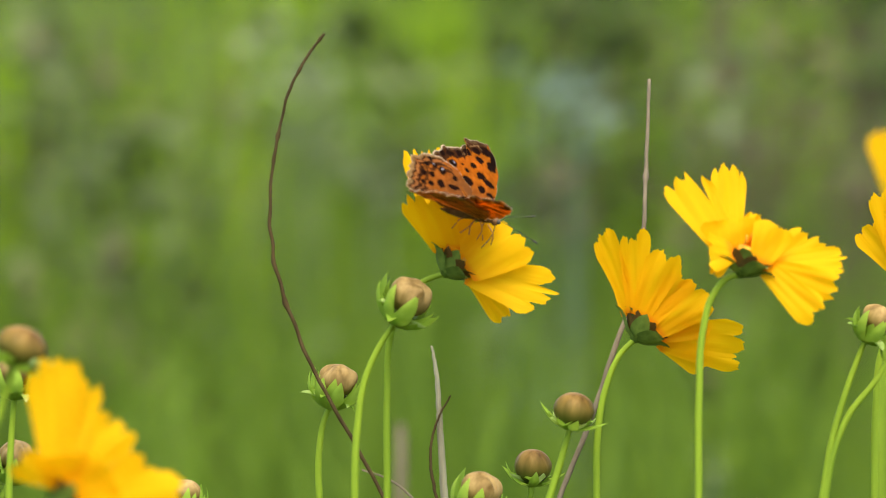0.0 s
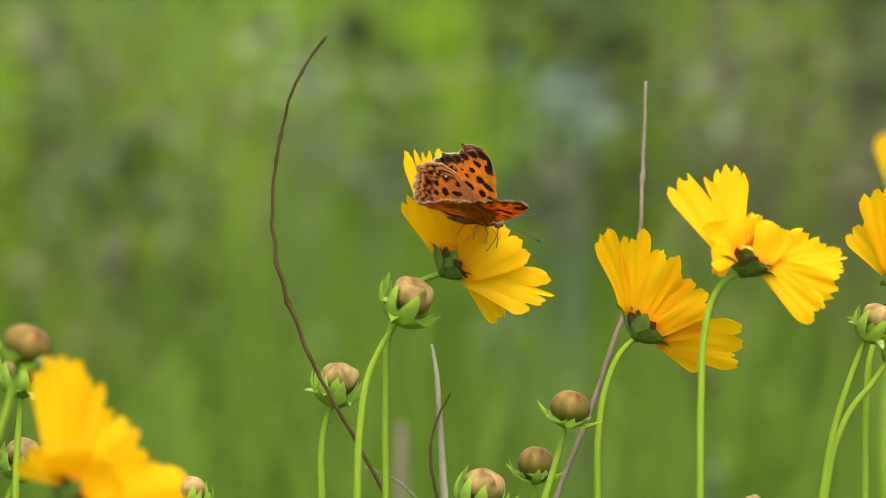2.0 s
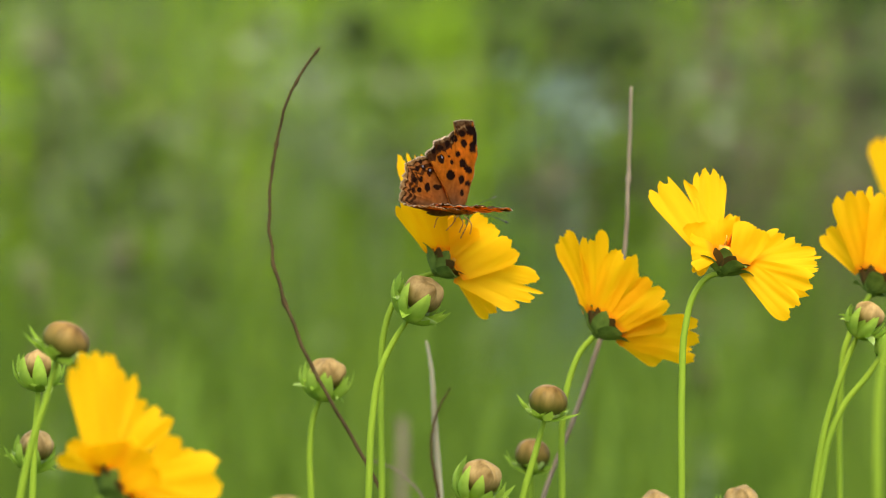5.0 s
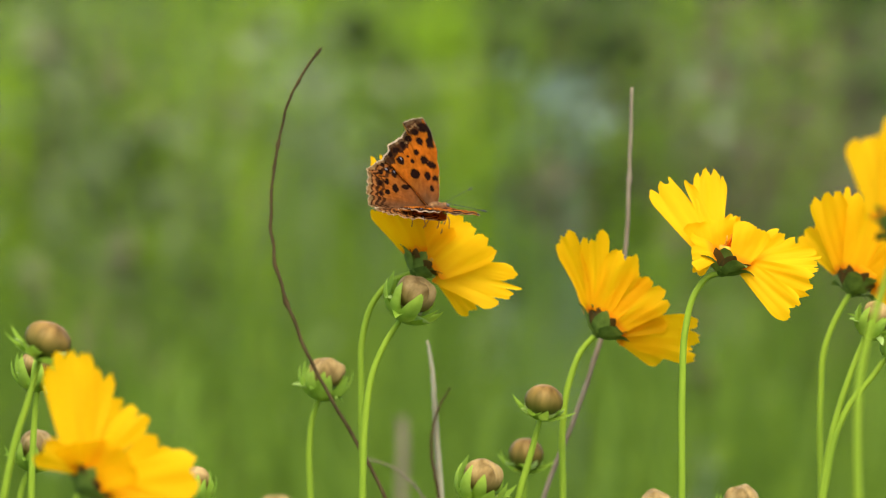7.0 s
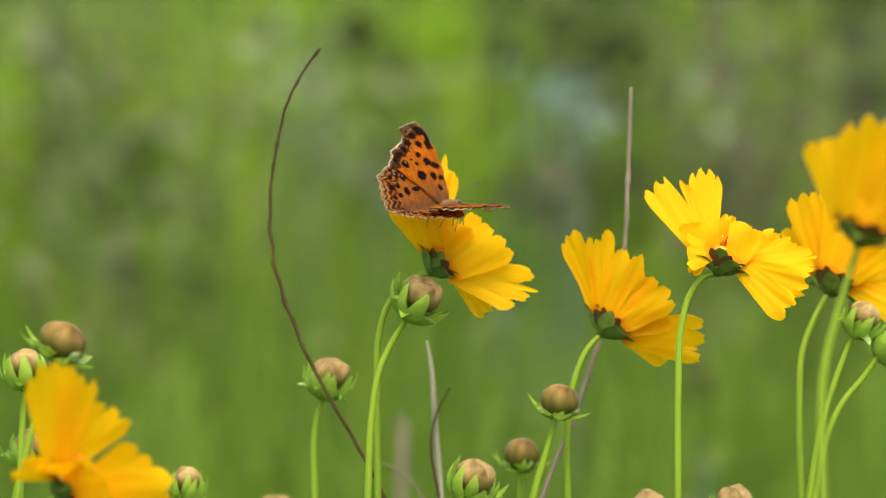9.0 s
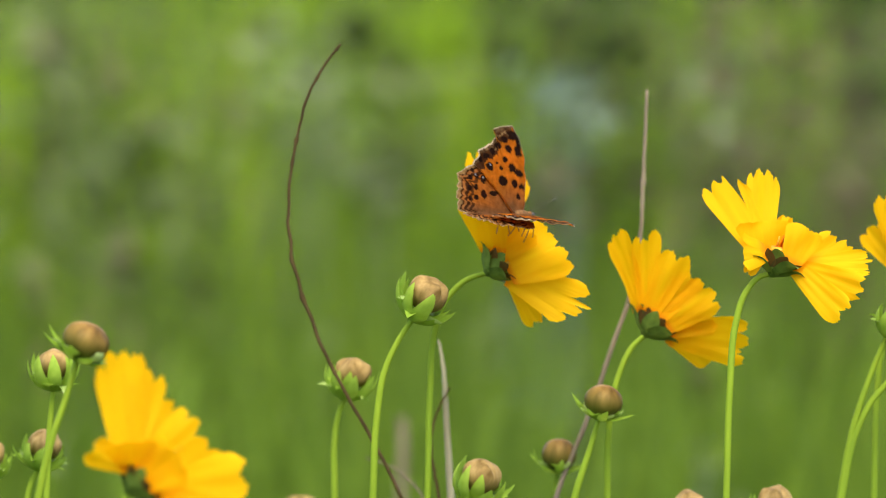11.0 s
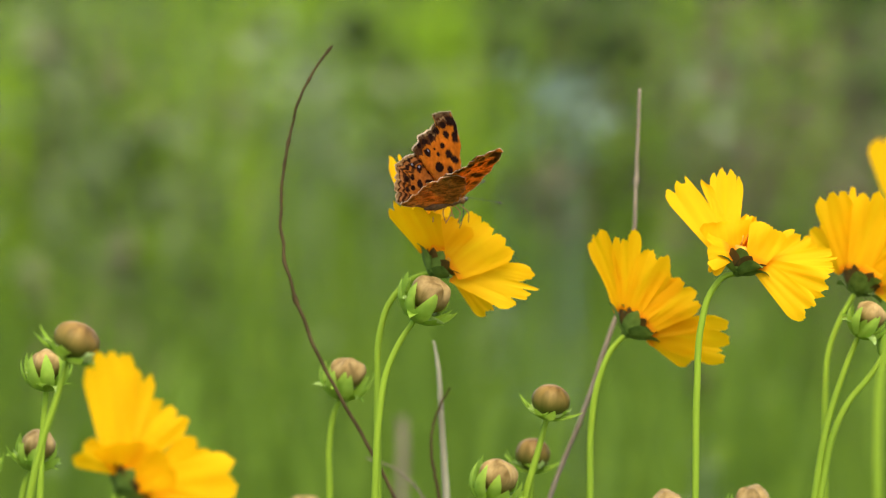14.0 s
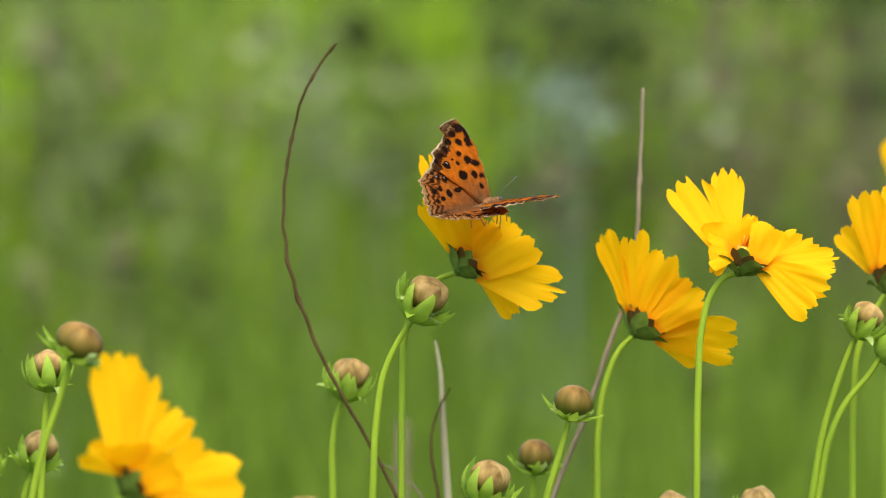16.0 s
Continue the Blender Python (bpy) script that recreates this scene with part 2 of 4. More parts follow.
def bract_mesh(length, width, lift, out, fold=0.25, n=9):
    """A small pointed leaf along x that starts outward, rises by lift, and turns out again at its tip."""
    bm = bmesh.new()
    rows = []
    x = z = 0.0
    for i in range(n):
        s = i / (n - 1)
        ang = lift * math.sin(min(1, s * 1.5) * math.pi / 2) - out * max(0, s - 0.55) / 0.45
        if i:
            x += length / (n - 1) * math.cos(ang)
            z += length / (n - 1) * math.sin(ang)
        w = width / 2 * max(0.04, (math.sin((0.18 + 0.82 * s) * math.pi) ** 0.75 if s < 1 else 0.04))
        nx, nz = -math.sin(ang), math.cos(ang)
        rows.append([bm.verts.new((x + nx * fold * w * abs(c) * 1.0 + nx * 0.0002, c * w, z + nz * fold * w * abs(c))) for c in (-1, -0.5, 0, 0.5, 1)])
    for a, b in zip(rows, rows[1:]):
        for j in range(4):
            bm.faces.new((a[j], a[j + 1], b[j + 1], b[j]))
    return bm


def plant_root(name, x, y, w, label, category, group, lean=0.0):
    """An empty at the foot of the stem, straight below the head at (x, y, w)."""
    head = at(x, y, w)
    root = new(name)
    root.location = (head.x + lean, head.y, 0)
    tagged(root, label, category, group)
    return root, head


def stem_part(root, pts, w, r_top=0.0008, r_low=0.00105, mat=None, name="stem", last=None):
    """A stem through plan points from the head down, then on to the ground."""
    v = [at(x, y, w) for x, y in pts]
    if last is not None:
        v[0] = last
    d = v[-1] - v[-2]
    low = v[-1] + Vector((d.x * 0.6, 0, -0.11))
    foot = Vector((root.location.x, root.location.y, -0.02))
    mid = low.lerp(foot, 0.5)
    v = [q - root.location for q in v + [low, mid, foot]]
    bm = bmesh.new()
    tube(bm, glide(v, 44), lambda s: r_top + (r_low - r_top) * min(1, s * 2), 9)
    return part(name, bm, mat or STEM, root)


def flower(x, y, w, axis, side, petals, stem, label, seed, size=1.0, lean=0.0, rim=4.6):
    """A tickseed flower. (x, y, w): where the stem meets the head. Each petal: the plan point of its tip and the tip's depth in mm,
    its width in cells, its teeth, its notches, its curl in degrees and the way that its face looks."""
    rng = random.Random(seed)
    root, head = plant_root("coreopsis_flower", x, y, w, label, "flower", "yellow coreopsis flowers", lean)
    stem_part(root, stem, w, last=head)
    bm = bmesh.new()
    lathe(bm, [(0.0009, -0.001), (0.0018, 0), (0.0032, 0.0014), (0.0042, 0.0034), (0.0044, 0.0052), (0.003, 0.0056), (0.0005, 0.0057)], 20)
    receptacle = part("flower_head", bm, CALYX, root, "dark green cup under the petals")
    turn = frame_of(axis, side)
    receptacle.matrix_basis = Matrix.Translation(head - root.location) @ turn
    up = Vector(axis).normalized()
    local = (Matrix.Translation(head) @ turn).inverted()
    for i, (tx, ty, depth, wide, lobes, cuts, curl, face) in enumerate(petals):
        tip = at(tx, ty, w) + AHEAD * depth * 0.001
        away = tip - head
        away = (away - up * away.dot(up)).normalized()
        foot = head + up * (0.0046 + 0.0002 * (i % 2)) + away * rim * 0.001
        along = tip - foot
        bm = petal_mesh(rng, along.length, wide * CELL, radians(curl), rng.uniform(-0.02, 0.05), radians(rng.uniform(-5, 5)), lobes, cuts)
        ex = along.normalized()
        ez = Vector(face)
        ez = (ez - ex * ez.dot(ex)).normalized()
        p = part("petal", bm, PETAL, receptacle)
        p.matrix_basis = local @ Matrix.Translation(foot) @ Matrix((ex, ez.cross(ex), ez)).transposed().to_4x4()
    for i in range(8):
        bm = bract_mesh(0.0085 * size, 0.0046 * size, radians(52), radians(25), 0.2)
        b = part("inner_bract", bm, INNER, receptacle)
        b.matrix_basis = pose(0, 0, 0, 0, 0, 45 * i + 8) @ pose(0.0015, 0, 0.0004)
    for i in range(8):
        bm = bract_mesh(rng.uniform(0.0088, 0.0110) * size, 0.0056 * size, radians(rng.uniform(28, 74)), radians(rng.uniform(0, 80)), 0.25)
        b = part("outer_bract", bm, CALYX, receptacle)
        b.matrix_basis = pose(0, 0, 0, 0, 0, 45 * i + 30) @ pose(0.0012, 0, -0.0003)
    bm = bmesh.new()
    lathe(bm, [(0.0034, 0.005), (0.0041, 0.0060), (0.0038, 0.0072), (0.0025, 0.0080), (0.0004, 0.0083)], 20, lambda a, s: 1 + 0.08 * math.sin(a * 10 + s * 9))
    part("flower_disc", bm, DISC, receptacle, "orange-yellow centre of small florets")
    for i in range(46):
        bm = bmesh.new()
        a, r = i * 2.39996, 0.0038 * math.sqrt((i + 0.5) / 46)
        z = 0.0084 - 60 * r * r
        tube(bm, [Vector((0, 0, 0)), Vector((0.0003 * math.cos(a), 0.0003 * math.sin(a), 0.0016)), Vector((0.0008 * math.cos(a), 0.0008 * math.sin(a), rng.uniform(0.0026, 0.0036)))], lambda s: 0.00033 - 0.00012 * s, 5)
        f = part("floret", bm, PETAL if i % 3 else DISC, receptacle)
        f.location = (r * math.cos(a), r * math.sin(a), z)
    return root


def bud(x, y, w, axis, stem, label, seed, pale=False, r=5.4, bracts="up", lean=0.0, drops=0, squash=0.90, shut=0):
    """A flower bud: a ribbed ball on a cup of narrow green bracts. (x, y, w): where the stem meets it; r: radius in mm; shut: degrees by which the bracts close over it."""
    rng = random.Random(seed)
    root, head = plant_root("flower_bud", x, y, w, label, "flower bud", "coreopsis buds", lean)
    stem_part(root, stem, w, 0.0008, 0.0011, last=head)
    r *= 0.00104 if pale else 0.00102
    bm = bmesh.new()
    n = 21
    prof = [(max(0.0003, r * math.sin(math.pi * (i + 0.4) / (n - 0.2))), (0.0024 if pale else 0.0005) + r * squash * (1 - math.cos(math.pi * (i + 0.4) / (n - 0.2)))) for i in range(n)]
    ph = rng.random() * 6
    folds = rng.choice((4, 5)) if pale else 8

    def ribs(a, s):
        """Folded petals overlap like the blades of a shutter; the ripe buds only show fine seams."""
        u = ((a + ph + 1.5 * s) * folds / 6.2832) % 1.0
        step = u if u < 0.86 else (1 - u) / 0.14 * 0.86
        up = min(1.0, max(0.0, (s - 0.4) / 0.35))
        if not pale:
            return 1 + 0.08 * (step - 0.5) * up + 0.05 * noise.noise((1.5 * math.cos(a) + seed, 1.5 * math.sin(a), s * 2.5)) * s
        return 1 + 0.30 * (step - 0.5) * up + 0.24 * noise.noise((1.6 * math.cos(a) + seed, 1.6 * math.sin(a), s * 2.6)) * up
    lathe(bm, prof, 80, ribs)
    for v in bm.verts:
        if v.co.z > r * squash * 1.2:
            v.co.z += r * (0.16 if pale else 0.05) * noise.noise((v.co.x / r * 1.5 + seed, v.co.y / r * 1.5, 2.0))
    body = part("bud_body", bm, BUD_PALE if pale else BUD, root, "")
    body.matrix_basis = Matrix.Translation(head - root.location) @ frame_of(axis, (1, 0.2, 0))
    for i in range(8):
        if bracts == "up":
            bm = cup_bract_mesh(r, squash, radians(rng.uniform(58, 96) - shut), 1.26, rng.uniform(0.25, 0.75), r * rng.uniform(1.15, 1.4))
        else:
            bm = cup_bract_mesh(r, squash, radians(rng.uniform(76, 108)), 1.10, rng.uniform(0.3, 0.8), r * 0.80)
        b = part("bract", bm, BRACT, body)
        b.matrix_basis = pose(0, 0, 0, 0, 0, 45 * i + rng.uniform(-9, 9)) @ pose(0, 0, 0, rng.uniform(-8, 8))
    for i in range(8):
        if bracts == "up":
            bm = bract_mesh(r * rng.uniform(1.3, 1.9), r * rng.uniform(0.7, 0.95), radians(rng.uniform(5, 48)), radians(rng.uniform(-40, 70)), 0.4)
        else:
            bm = bract_mesh(r * rng.uniform(1.2, 1.8), r * rng.uniform(0.7, 0.9), radians(rng.uniform(-4, 34)), radians(rng.uniform(-80, 30)), 0.5)
        b = part("outer_bract", bm, BRACT_RIM if i % 2 == 0 else BRACT, body, "pale wilting bract" if i % 2 == 0 else "")
        b.matrix_basis = pose(0, 0, 0, 0, 0, 45 * i + 22 + rng.uniform(-10, 10)) @ pose(0.0006, 0, 0.0005, rng.uniform(-25, 25))
    for i in range(6 if pale else 0):
        bm = cup_bract_mesh(r, squash, radians(rng.uniform(64, 84) - shut), 1.16, rng.uniform(0.1, 0.3), r * rng.uniform(0.9, 1.1))
        b = part("inner_bract", bm, BRACT, body)
        b.matrix_basis = pose(0, 0, 0, 0, 0, 60 * i + 22 + rng.uniform(-9, 9)) @ pose(0, 0, 0.0012)
    for i in range(drops):
        bm = bmesh.new()
        bmesh.ops.create_uvsphere(bm, u_segments=10, v_segments=7, radius=rng.uniform(0.0004, 0.0007))
        q = part("water_drop", bm, droplet, body, "clear dew drop")
        a = radians(45 * rng.choice((4, 5, 6, 7, 8)))
        q.location = (math.cos(a) * r * 1.02, math.sin(a) * r * 1.02, r * 0.24)
    return root


def stalk(name, pts, label, category, mat, r0, r1, w0=0.0, w1=None, seed=1, knots=(), crook=0.0002):
    """A dead stalk through plan points from its tip down to the ground."""
    rng = random.Random(seed)
    w1 = w0 if w1 is None else w1
    v = [at(x, y, w0 + (w1 - w0) * i / (len(pts) - 1)) for i, (x, y) in enumerate(pts)]
    d = v[-1] - v[-2]
    d = d * (0.1 / max(0.02, d.length))
    foot = Vector((v[-1].x + d.x * 2.0, v[-1].y, -0.02))
    root = tagged(new(name), label, category)
    root.location = (foot.x, foot.y, 0)
    v += [v[-1].lerp(foot, 0.4) + d * 0.15, foot]
    n = 90
    bm = bmesh.new()
    line = [q - root.location + Vector((noise.noise((i * 0.33, seed, 1)), 0, 0)) * crook for i, q in enumerate(glide(v, n))]
    tube(bm, line, lambda s: (r0 + (r1 - r0) * min(1, s * 1.7)) * (1 + sum(0.9 * math.exp(-((s - k) / 0.005) ** 2) for k in knots)), 9, 0.12, rng)
    part("stalk", bm, mat, root)
    return root


# ---------------------------------------------------------------- ground and meadow
bm = bmesh.new()
rows = []
ys = [-60, -20, -6, -2, 0, 1, 2, 3, 4, 5, 6, 8, 10, 13, 17, 24, 40, 80, 200, 600]
xs = [-400, -100, -30, -10, -5, -3, -2, -1, 0, 1, 2, 3, 5, 10, 30, 100, 400]
for yv in ys:
    rows.append([bm.verts.new((xv, yv, 0.02 * noise.noise((xv * 0.7, yv * 0.7, 3)))) for xv in xs])
for a, b in zip(rows, rows[1:]):
    for j in range(len(xs) - 1):
        bm.faces.new((a[j], a[j + 1], b[j + 1], b[j]))
tagged(part("ground", bm, SOIL), "green and brown meadow ground under tall grass", "ground", kind="structure")


def tussock(name, spots, mat, label, height, blade, count, spread, seed, kind="stuff", lean=0.35):
    """Grass blades, each a bent tapering strip, gathered round the given spots."""
    rng = random.Random(seed)
    verts, faces = [], []
    for sx, sy, k in spots:
        for _ in range(int(count * k)):
            px, py = rng.gauss(sx, spread), rng.gauss(sy, spread)
            h = height * rng.uniform(0.55, 1.1)
            a, f = rng.uniform(0, 6.283), rng.uniform(0, 6.283)
            ln = h * lean * rng.random()
            bw = blade * rng.uniform(0.6, 1.3)
            base = len(verts)
            for i in range(5):
                s = i / 4
                wv = bw * (1 - s ** 2 * 0.9) / 2
                ox, oy = px + ln * s * s * math.cos(a), py + ln * s * s * math.sin(a)
                verts.append((ox + wv * math.cos(f), oy + wv * math.sin(f), h * s * (1 - 0.12 * s)))
                verts.append((ox - wv * math.cos(f), oy - wv * math.sin(f), h * s * (1 - 0.12 * s)))
            for i in range(4):
                q = base + 2 * i
                faces.append((q, q + 1, q + 3, q + 2))
    me = bpy.data.meshes.new(name)
    me.from_pydata(verts, [], faces)
    me.materials.append(mat)
    return tagged(new(name, me), label, "grass", kind=kind)


rng = random.Random(11)
everywhere = [(rng.uniform(-1, 1) * (0.5 + 0.22 * yv), yv, 1) for yv in [2.6 + 9.0 * rng.random() ** 1.3 for _ in range(420)]]
tussock("meadow_grass", everywhere, GRASS, "soft green meadow grass in a dense stand", 0.42, 0.007, 45, 0.12, 3)
beyond = [(rng.uniform(-1, 1) * (1.0 + 0.25 * yv), yv, 1) for yv in [9 + 22 * rng.random() for _ in range(500)]]
tussock("far_grass", beyond, FAR, "grey-green grass further off in the meadow", 0.6, 0.014, 26, 0.35, 4)


def clump_at(x, y, dist, k=1.0):
    """A spot of ground under the plan point (x, y), dist metres behind the sharp flowers."""
    q = at(x, y, dist)
    return (q.x, q.y, k)


def stand(name, spots, mat, label, height, blade, count, seed, spread=0.065):
    """Clumps of grass under plan points x, at distances behind the flowers, with a share k and a spread in metres."""
    return tussock(name, [clump_at(x, 300, d * 1.5 + 0.5, k) for x, d, k in spots], mat, label, height, blade * 1.3, count * 1.25, spread, seed)


mix_rng = random.Random(19)
lime = [(250, 2.4, 0.9), (290, 2.1, 0.8), (330, 2.8, 1.4), (390, 2.2, 1.2), (440, 3.2, 1.4), (470, 2.5, 0.8), (350, 4.0, 1.4), (420, 3.6, 1), (20, 2.6, 0.9), (60, 2.3, 0.6), (620, 3.3, 0.6), (780, 2.5, 0.7), (800, 2.9, 1.0), (850, 3.7, 0.9), (740, 2.4, 0.4),
        (1395, 2.6, 0.9), (1385, 2.2, 0.6), (1190, 3.4, 0.7), (560, 4.0, 0.9), (600, 2.8, 0.9), (680, 3.6, 0.8), (640, 2.4, 0.5), (1240, 2.5, 0.5), (870, 2.3, 0.5), (480, 3.9, 0.7), (1220, 4.2, 0.6)]
stand("tall_grass", lime, LIME, "tall bright lime-green grass in upright clumps", 0.59, 0.010, 60, 5, 0.034)
stand("short_grass", [(400 + 27 * k, 2.0 + 0.37 * (k * 7 % 5), 1.35 if k < 18 else 1.1) for k in range(30)], LIME, "short bright green grass between the tall clumps", 0.40, 0.009, 66, 16)
mid = [(mix_rng.uniform(-150, 1720), mix_rng.uniform(2.2, 5.0), mix_rng.uniform(0.3, 1.0)) for _ in range(50)]
stand("green_grass", mid, GRASS, "mid-green upright grass filling the meadow", 0.60, 0.008, 34, 15)
grey = [(150, 2.3, 1.2), (130, 2.9, 1.0), (300, 2.9, 0.5), (150, 2.6, 1), (90, 3.4, 1), (170, 3.6, 1), (560, 2.7, 0.8), (690, 2.9, 0.9), (1090, 2.8, 0.9), (1300, 3.0, 1), (1480, 2.6, 0.9), (1545, 2.4, 0.6), (930, 2.9, 0.7), (300, 2.0, 0.4)]
stand("weed_stand", grey, GREY_GRASS, "grey-green weeds standing among the grass", 0.58, 0.012, 34, 6, 0.04)
dry = [(1300, 2.0, 0.8), (1380, 2.2, 0.9), (1520, 2.3, 0.8), (1460, 1.9, 0.6), (1330, 2.7, 1), (1430, 2.9, 1), (1130, 2.6, 0.8), (960, 2.8, 1.0), (690, 3.2, 0.8), (80, 2.9, 0.8), (1570, 2.8, 0.8), (330, 2.2, 0.5), (1060, 3.4, 0.8)]
stand("dry_grass", dry, DRY_GRASS, "brown dry grass stalks left among the green", 0.56, 0.008, 34, 7, 0.04)


def leafy_weed(x, y, w, size, count, label, seed, mat=None):
    """A weed with a stalk and broad blue-green leaves round (x, y)."""
    rng = random.Random(seed)
    top = at(x, y, w)
    root = tagged(new("leafy_weed"), label, "weed")
    root.location = (top.x, top.y, 0)
    bm = bmesh.new()
    tube(bm, glide([Vector((0, 0, top.z + size * 0.4)), Vector((0.02, 0, top.z * 0.6)), Vector((0, 0, -0.02))], 14), lambda s: 0.002 + 0.002 * s, 7)
    part("stalk", bm, STEM, root)
    for i in range(count):
        bm = bract_mesh(size * rng.uniform(0.5, 0.9), size * rng.uniform(0.28, 0.4), radians(rng.uniform(-50, 10)), radians(rng.uniform(0, 40)), 0.1)
        q = part("leaf", bm, mat or BLUE_LEAF, root)
        q.matrix_basis = pose(0, 0, top.z + size * rng.uniform(-0.5, 0.45), 0, 0, rng.uniform(0, 360))
    return root


leafy_weed(1290, 850, 1.6, 0.05, 8, "pale green leafy weed low in the grass", 6, PALE_LEAF)


def herbs(name, spots, mat, label, seed, leaf=0.034):
    """Leafy meadow herbs round plan points (x, y, w): each spot is a loose bush of small pointed leaves on thin stems."""
    rng = random.Random(seed)
    verts, faces = [], []
    for x, y, w, size, count in spots:
        o = at(x, y, w)
        for _ in range(max(3, count // 14)):
            px, py = o.x + rng.gauss(0, size * 0.5), o.y + rng.gauss(0, size * 0.5)
            top = o.z + size * rng.uniform(0.2, 0.9)
            base = len(verts)
            verts += [(px - 0.002, py, 0), (px + 0.002, py, 0), (px + 0.001, py, top), (px - 0.001, py, top)]
            faces.append((base, base + 1, base + 2, base + 3))
        for _ in range(count):
            d = Vector((rng.gauss(0, 0.5), rng.gauss(0, 0.5), rng.gauss(0, 0.6))) * size
            c = o + d
            if c.z < 0.02:
                continue
            a, t = rng.uniform(0, 6.283), rng.uniform(-0.6, 0.9)
            way = Vector((math.cos(a) * math.cos(t), math.sin(a) * math.cos(t), math.sin(t))) * leaf * rng.uniform(0.6, 1.3)
            across = Vector((-math.sin(a), math.cos(a), 0)) * leaf * rng.uniform(0.2, 0.4)
            base = len(verts)
            verts += [tuple(c), tuple(c + way * 0.45 + across), tuple(c + way), tuple(c + way * 0.45 - across)]
            faces.append((base, base + 1, base + 2, base + 3))
    me = bpy.data.meshes.new(name)
    me.from_pydata(verts, [], faces)
    me.materials.append(mat)
    return tagged(new(name, me), label, "herbs", kind="stuff")


herb_rng = random.Random(31)


def scatter(k, low=-20, high=760):
    return [(herb_rng.uniform(-60, 1630), herb_rng.uniform(low, high), herb_rng.uniform(2.8, 5.5), herb_rng.uniform(0.05, 0.12), herb_rng.randint(18, 45)) for _ in range(k)]


herbs("meadow_herbs", scatter(10) + [(140, 330, 2.8, 0.10, 50), (300, 520, 2.6, 0.09, 50), (690, 240, 3.0, 0.08, 40)], GREY_GRASS, "grey-green leafy herbs among the grass", 41)
herbs("blue_herbs", [(985, 205, 2.3, 0.034, 34), (1012, 190, 2.4, 0.028, 20)], BLUE_LEAF, "soft blue-green leafy herb among tall grass", 40, 0.026)
herbs("pale_herbs", [(156, 811, 2.2, 0.03, 16), (640, 300, 3.0, 0.04, 16), (520, 120, 3.0, 0.04, 24), (540, 220, 3.0, 0.04, 20), (900, 640, 2.6, 0.04, 20), (1290, 640, 2.6, 0.04, 18), (1300, 130, 2.8, 0.04, 20)], PALE_LEAF, "pale grey-green leafy herbs among the grass", 47)
herbs("meadow_herbs", scatter(24), GRASS, "mid-green leafy herbs in the meadow", 43)
herbs("meadow_herbs", scatter(5) + [(1330, 100, 2.6, 0.07, 40), (1480, 60, 2.8, 0.08, 40), (1520, 250, 2.7, 0.06, 30), (150, 110, 3.0, 0.06, 26), (190, 610, 2.6, 0.045, 40), (205, 690, 2.5, 0.04, 26), (1000, 340, 2.7, 0.05, 44), (1290, 330, 2.8, 0.05, 40), (1280, 620, 2.6, 0.045, 34), (340, 800, 2.5, 0.05, 26)], DRY_GRASS, "brown withered herbs among the grass", 44)
# clumps in the darkened green, put where shaded gaps between the grass belong
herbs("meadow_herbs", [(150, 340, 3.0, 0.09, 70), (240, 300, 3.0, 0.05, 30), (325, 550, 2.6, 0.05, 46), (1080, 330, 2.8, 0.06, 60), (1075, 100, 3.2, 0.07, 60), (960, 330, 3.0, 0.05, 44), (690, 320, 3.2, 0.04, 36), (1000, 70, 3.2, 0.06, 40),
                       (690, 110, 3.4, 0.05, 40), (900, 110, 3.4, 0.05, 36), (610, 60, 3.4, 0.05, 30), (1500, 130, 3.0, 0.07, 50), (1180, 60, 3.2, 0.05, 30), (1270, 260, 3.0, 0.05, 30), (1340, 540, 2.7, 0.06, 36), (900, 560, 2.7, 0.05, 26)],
      SHADED_LEAF, "leafy herbs in a green darkened to stand for shaded gaps in the grass", 46)

# low turf round the feet of the flowers and over the rest of the meadow
turf_rng = random.Random(51)
near_spots = [(turf_rng.gauss(0, 1.7), turf_rng.gauss(0.6, 1.7), turf_rng.uniform(0.5, 1.0)) for _ in range(1000)]
tussock("low_turf", [q for q in near_spots if q[1] < 4], GRASS, "low green grass round the flower stems", 0.20, 0.008, 50, 0.13, 52, lean=1.1)
round_spots = [(turf_rng.gauss(0, 6), turf_rng.gauss(0, 6), turf_rng.uniform(0.5, 1.0)) for _ in range(2600)]
tussock("low_turf", [q for q in round_spots if abs(q[0]) > 1.5 + 0.12 * q[1] or q[1] < 1], GRASS, "low green meadow grass on every side", 0.22, 0.014, 30, 0.30, 54, lean=1.2)
wide_spots = [(turf_rng.uniform(-14, 14), turf_rng.uniform(-12, 24), turf_rng.uniform(0.5, 1.0)) for _ in range(1200)]
tussock("low_turf", [q for q in wide_spots if abs(q[0]) > 1.8 or not -2 < q[1] < 9], FAR, "low grey-green meadow grass further round", 0.26, 0.024, 34, 0.34, 53, lean=1.1)


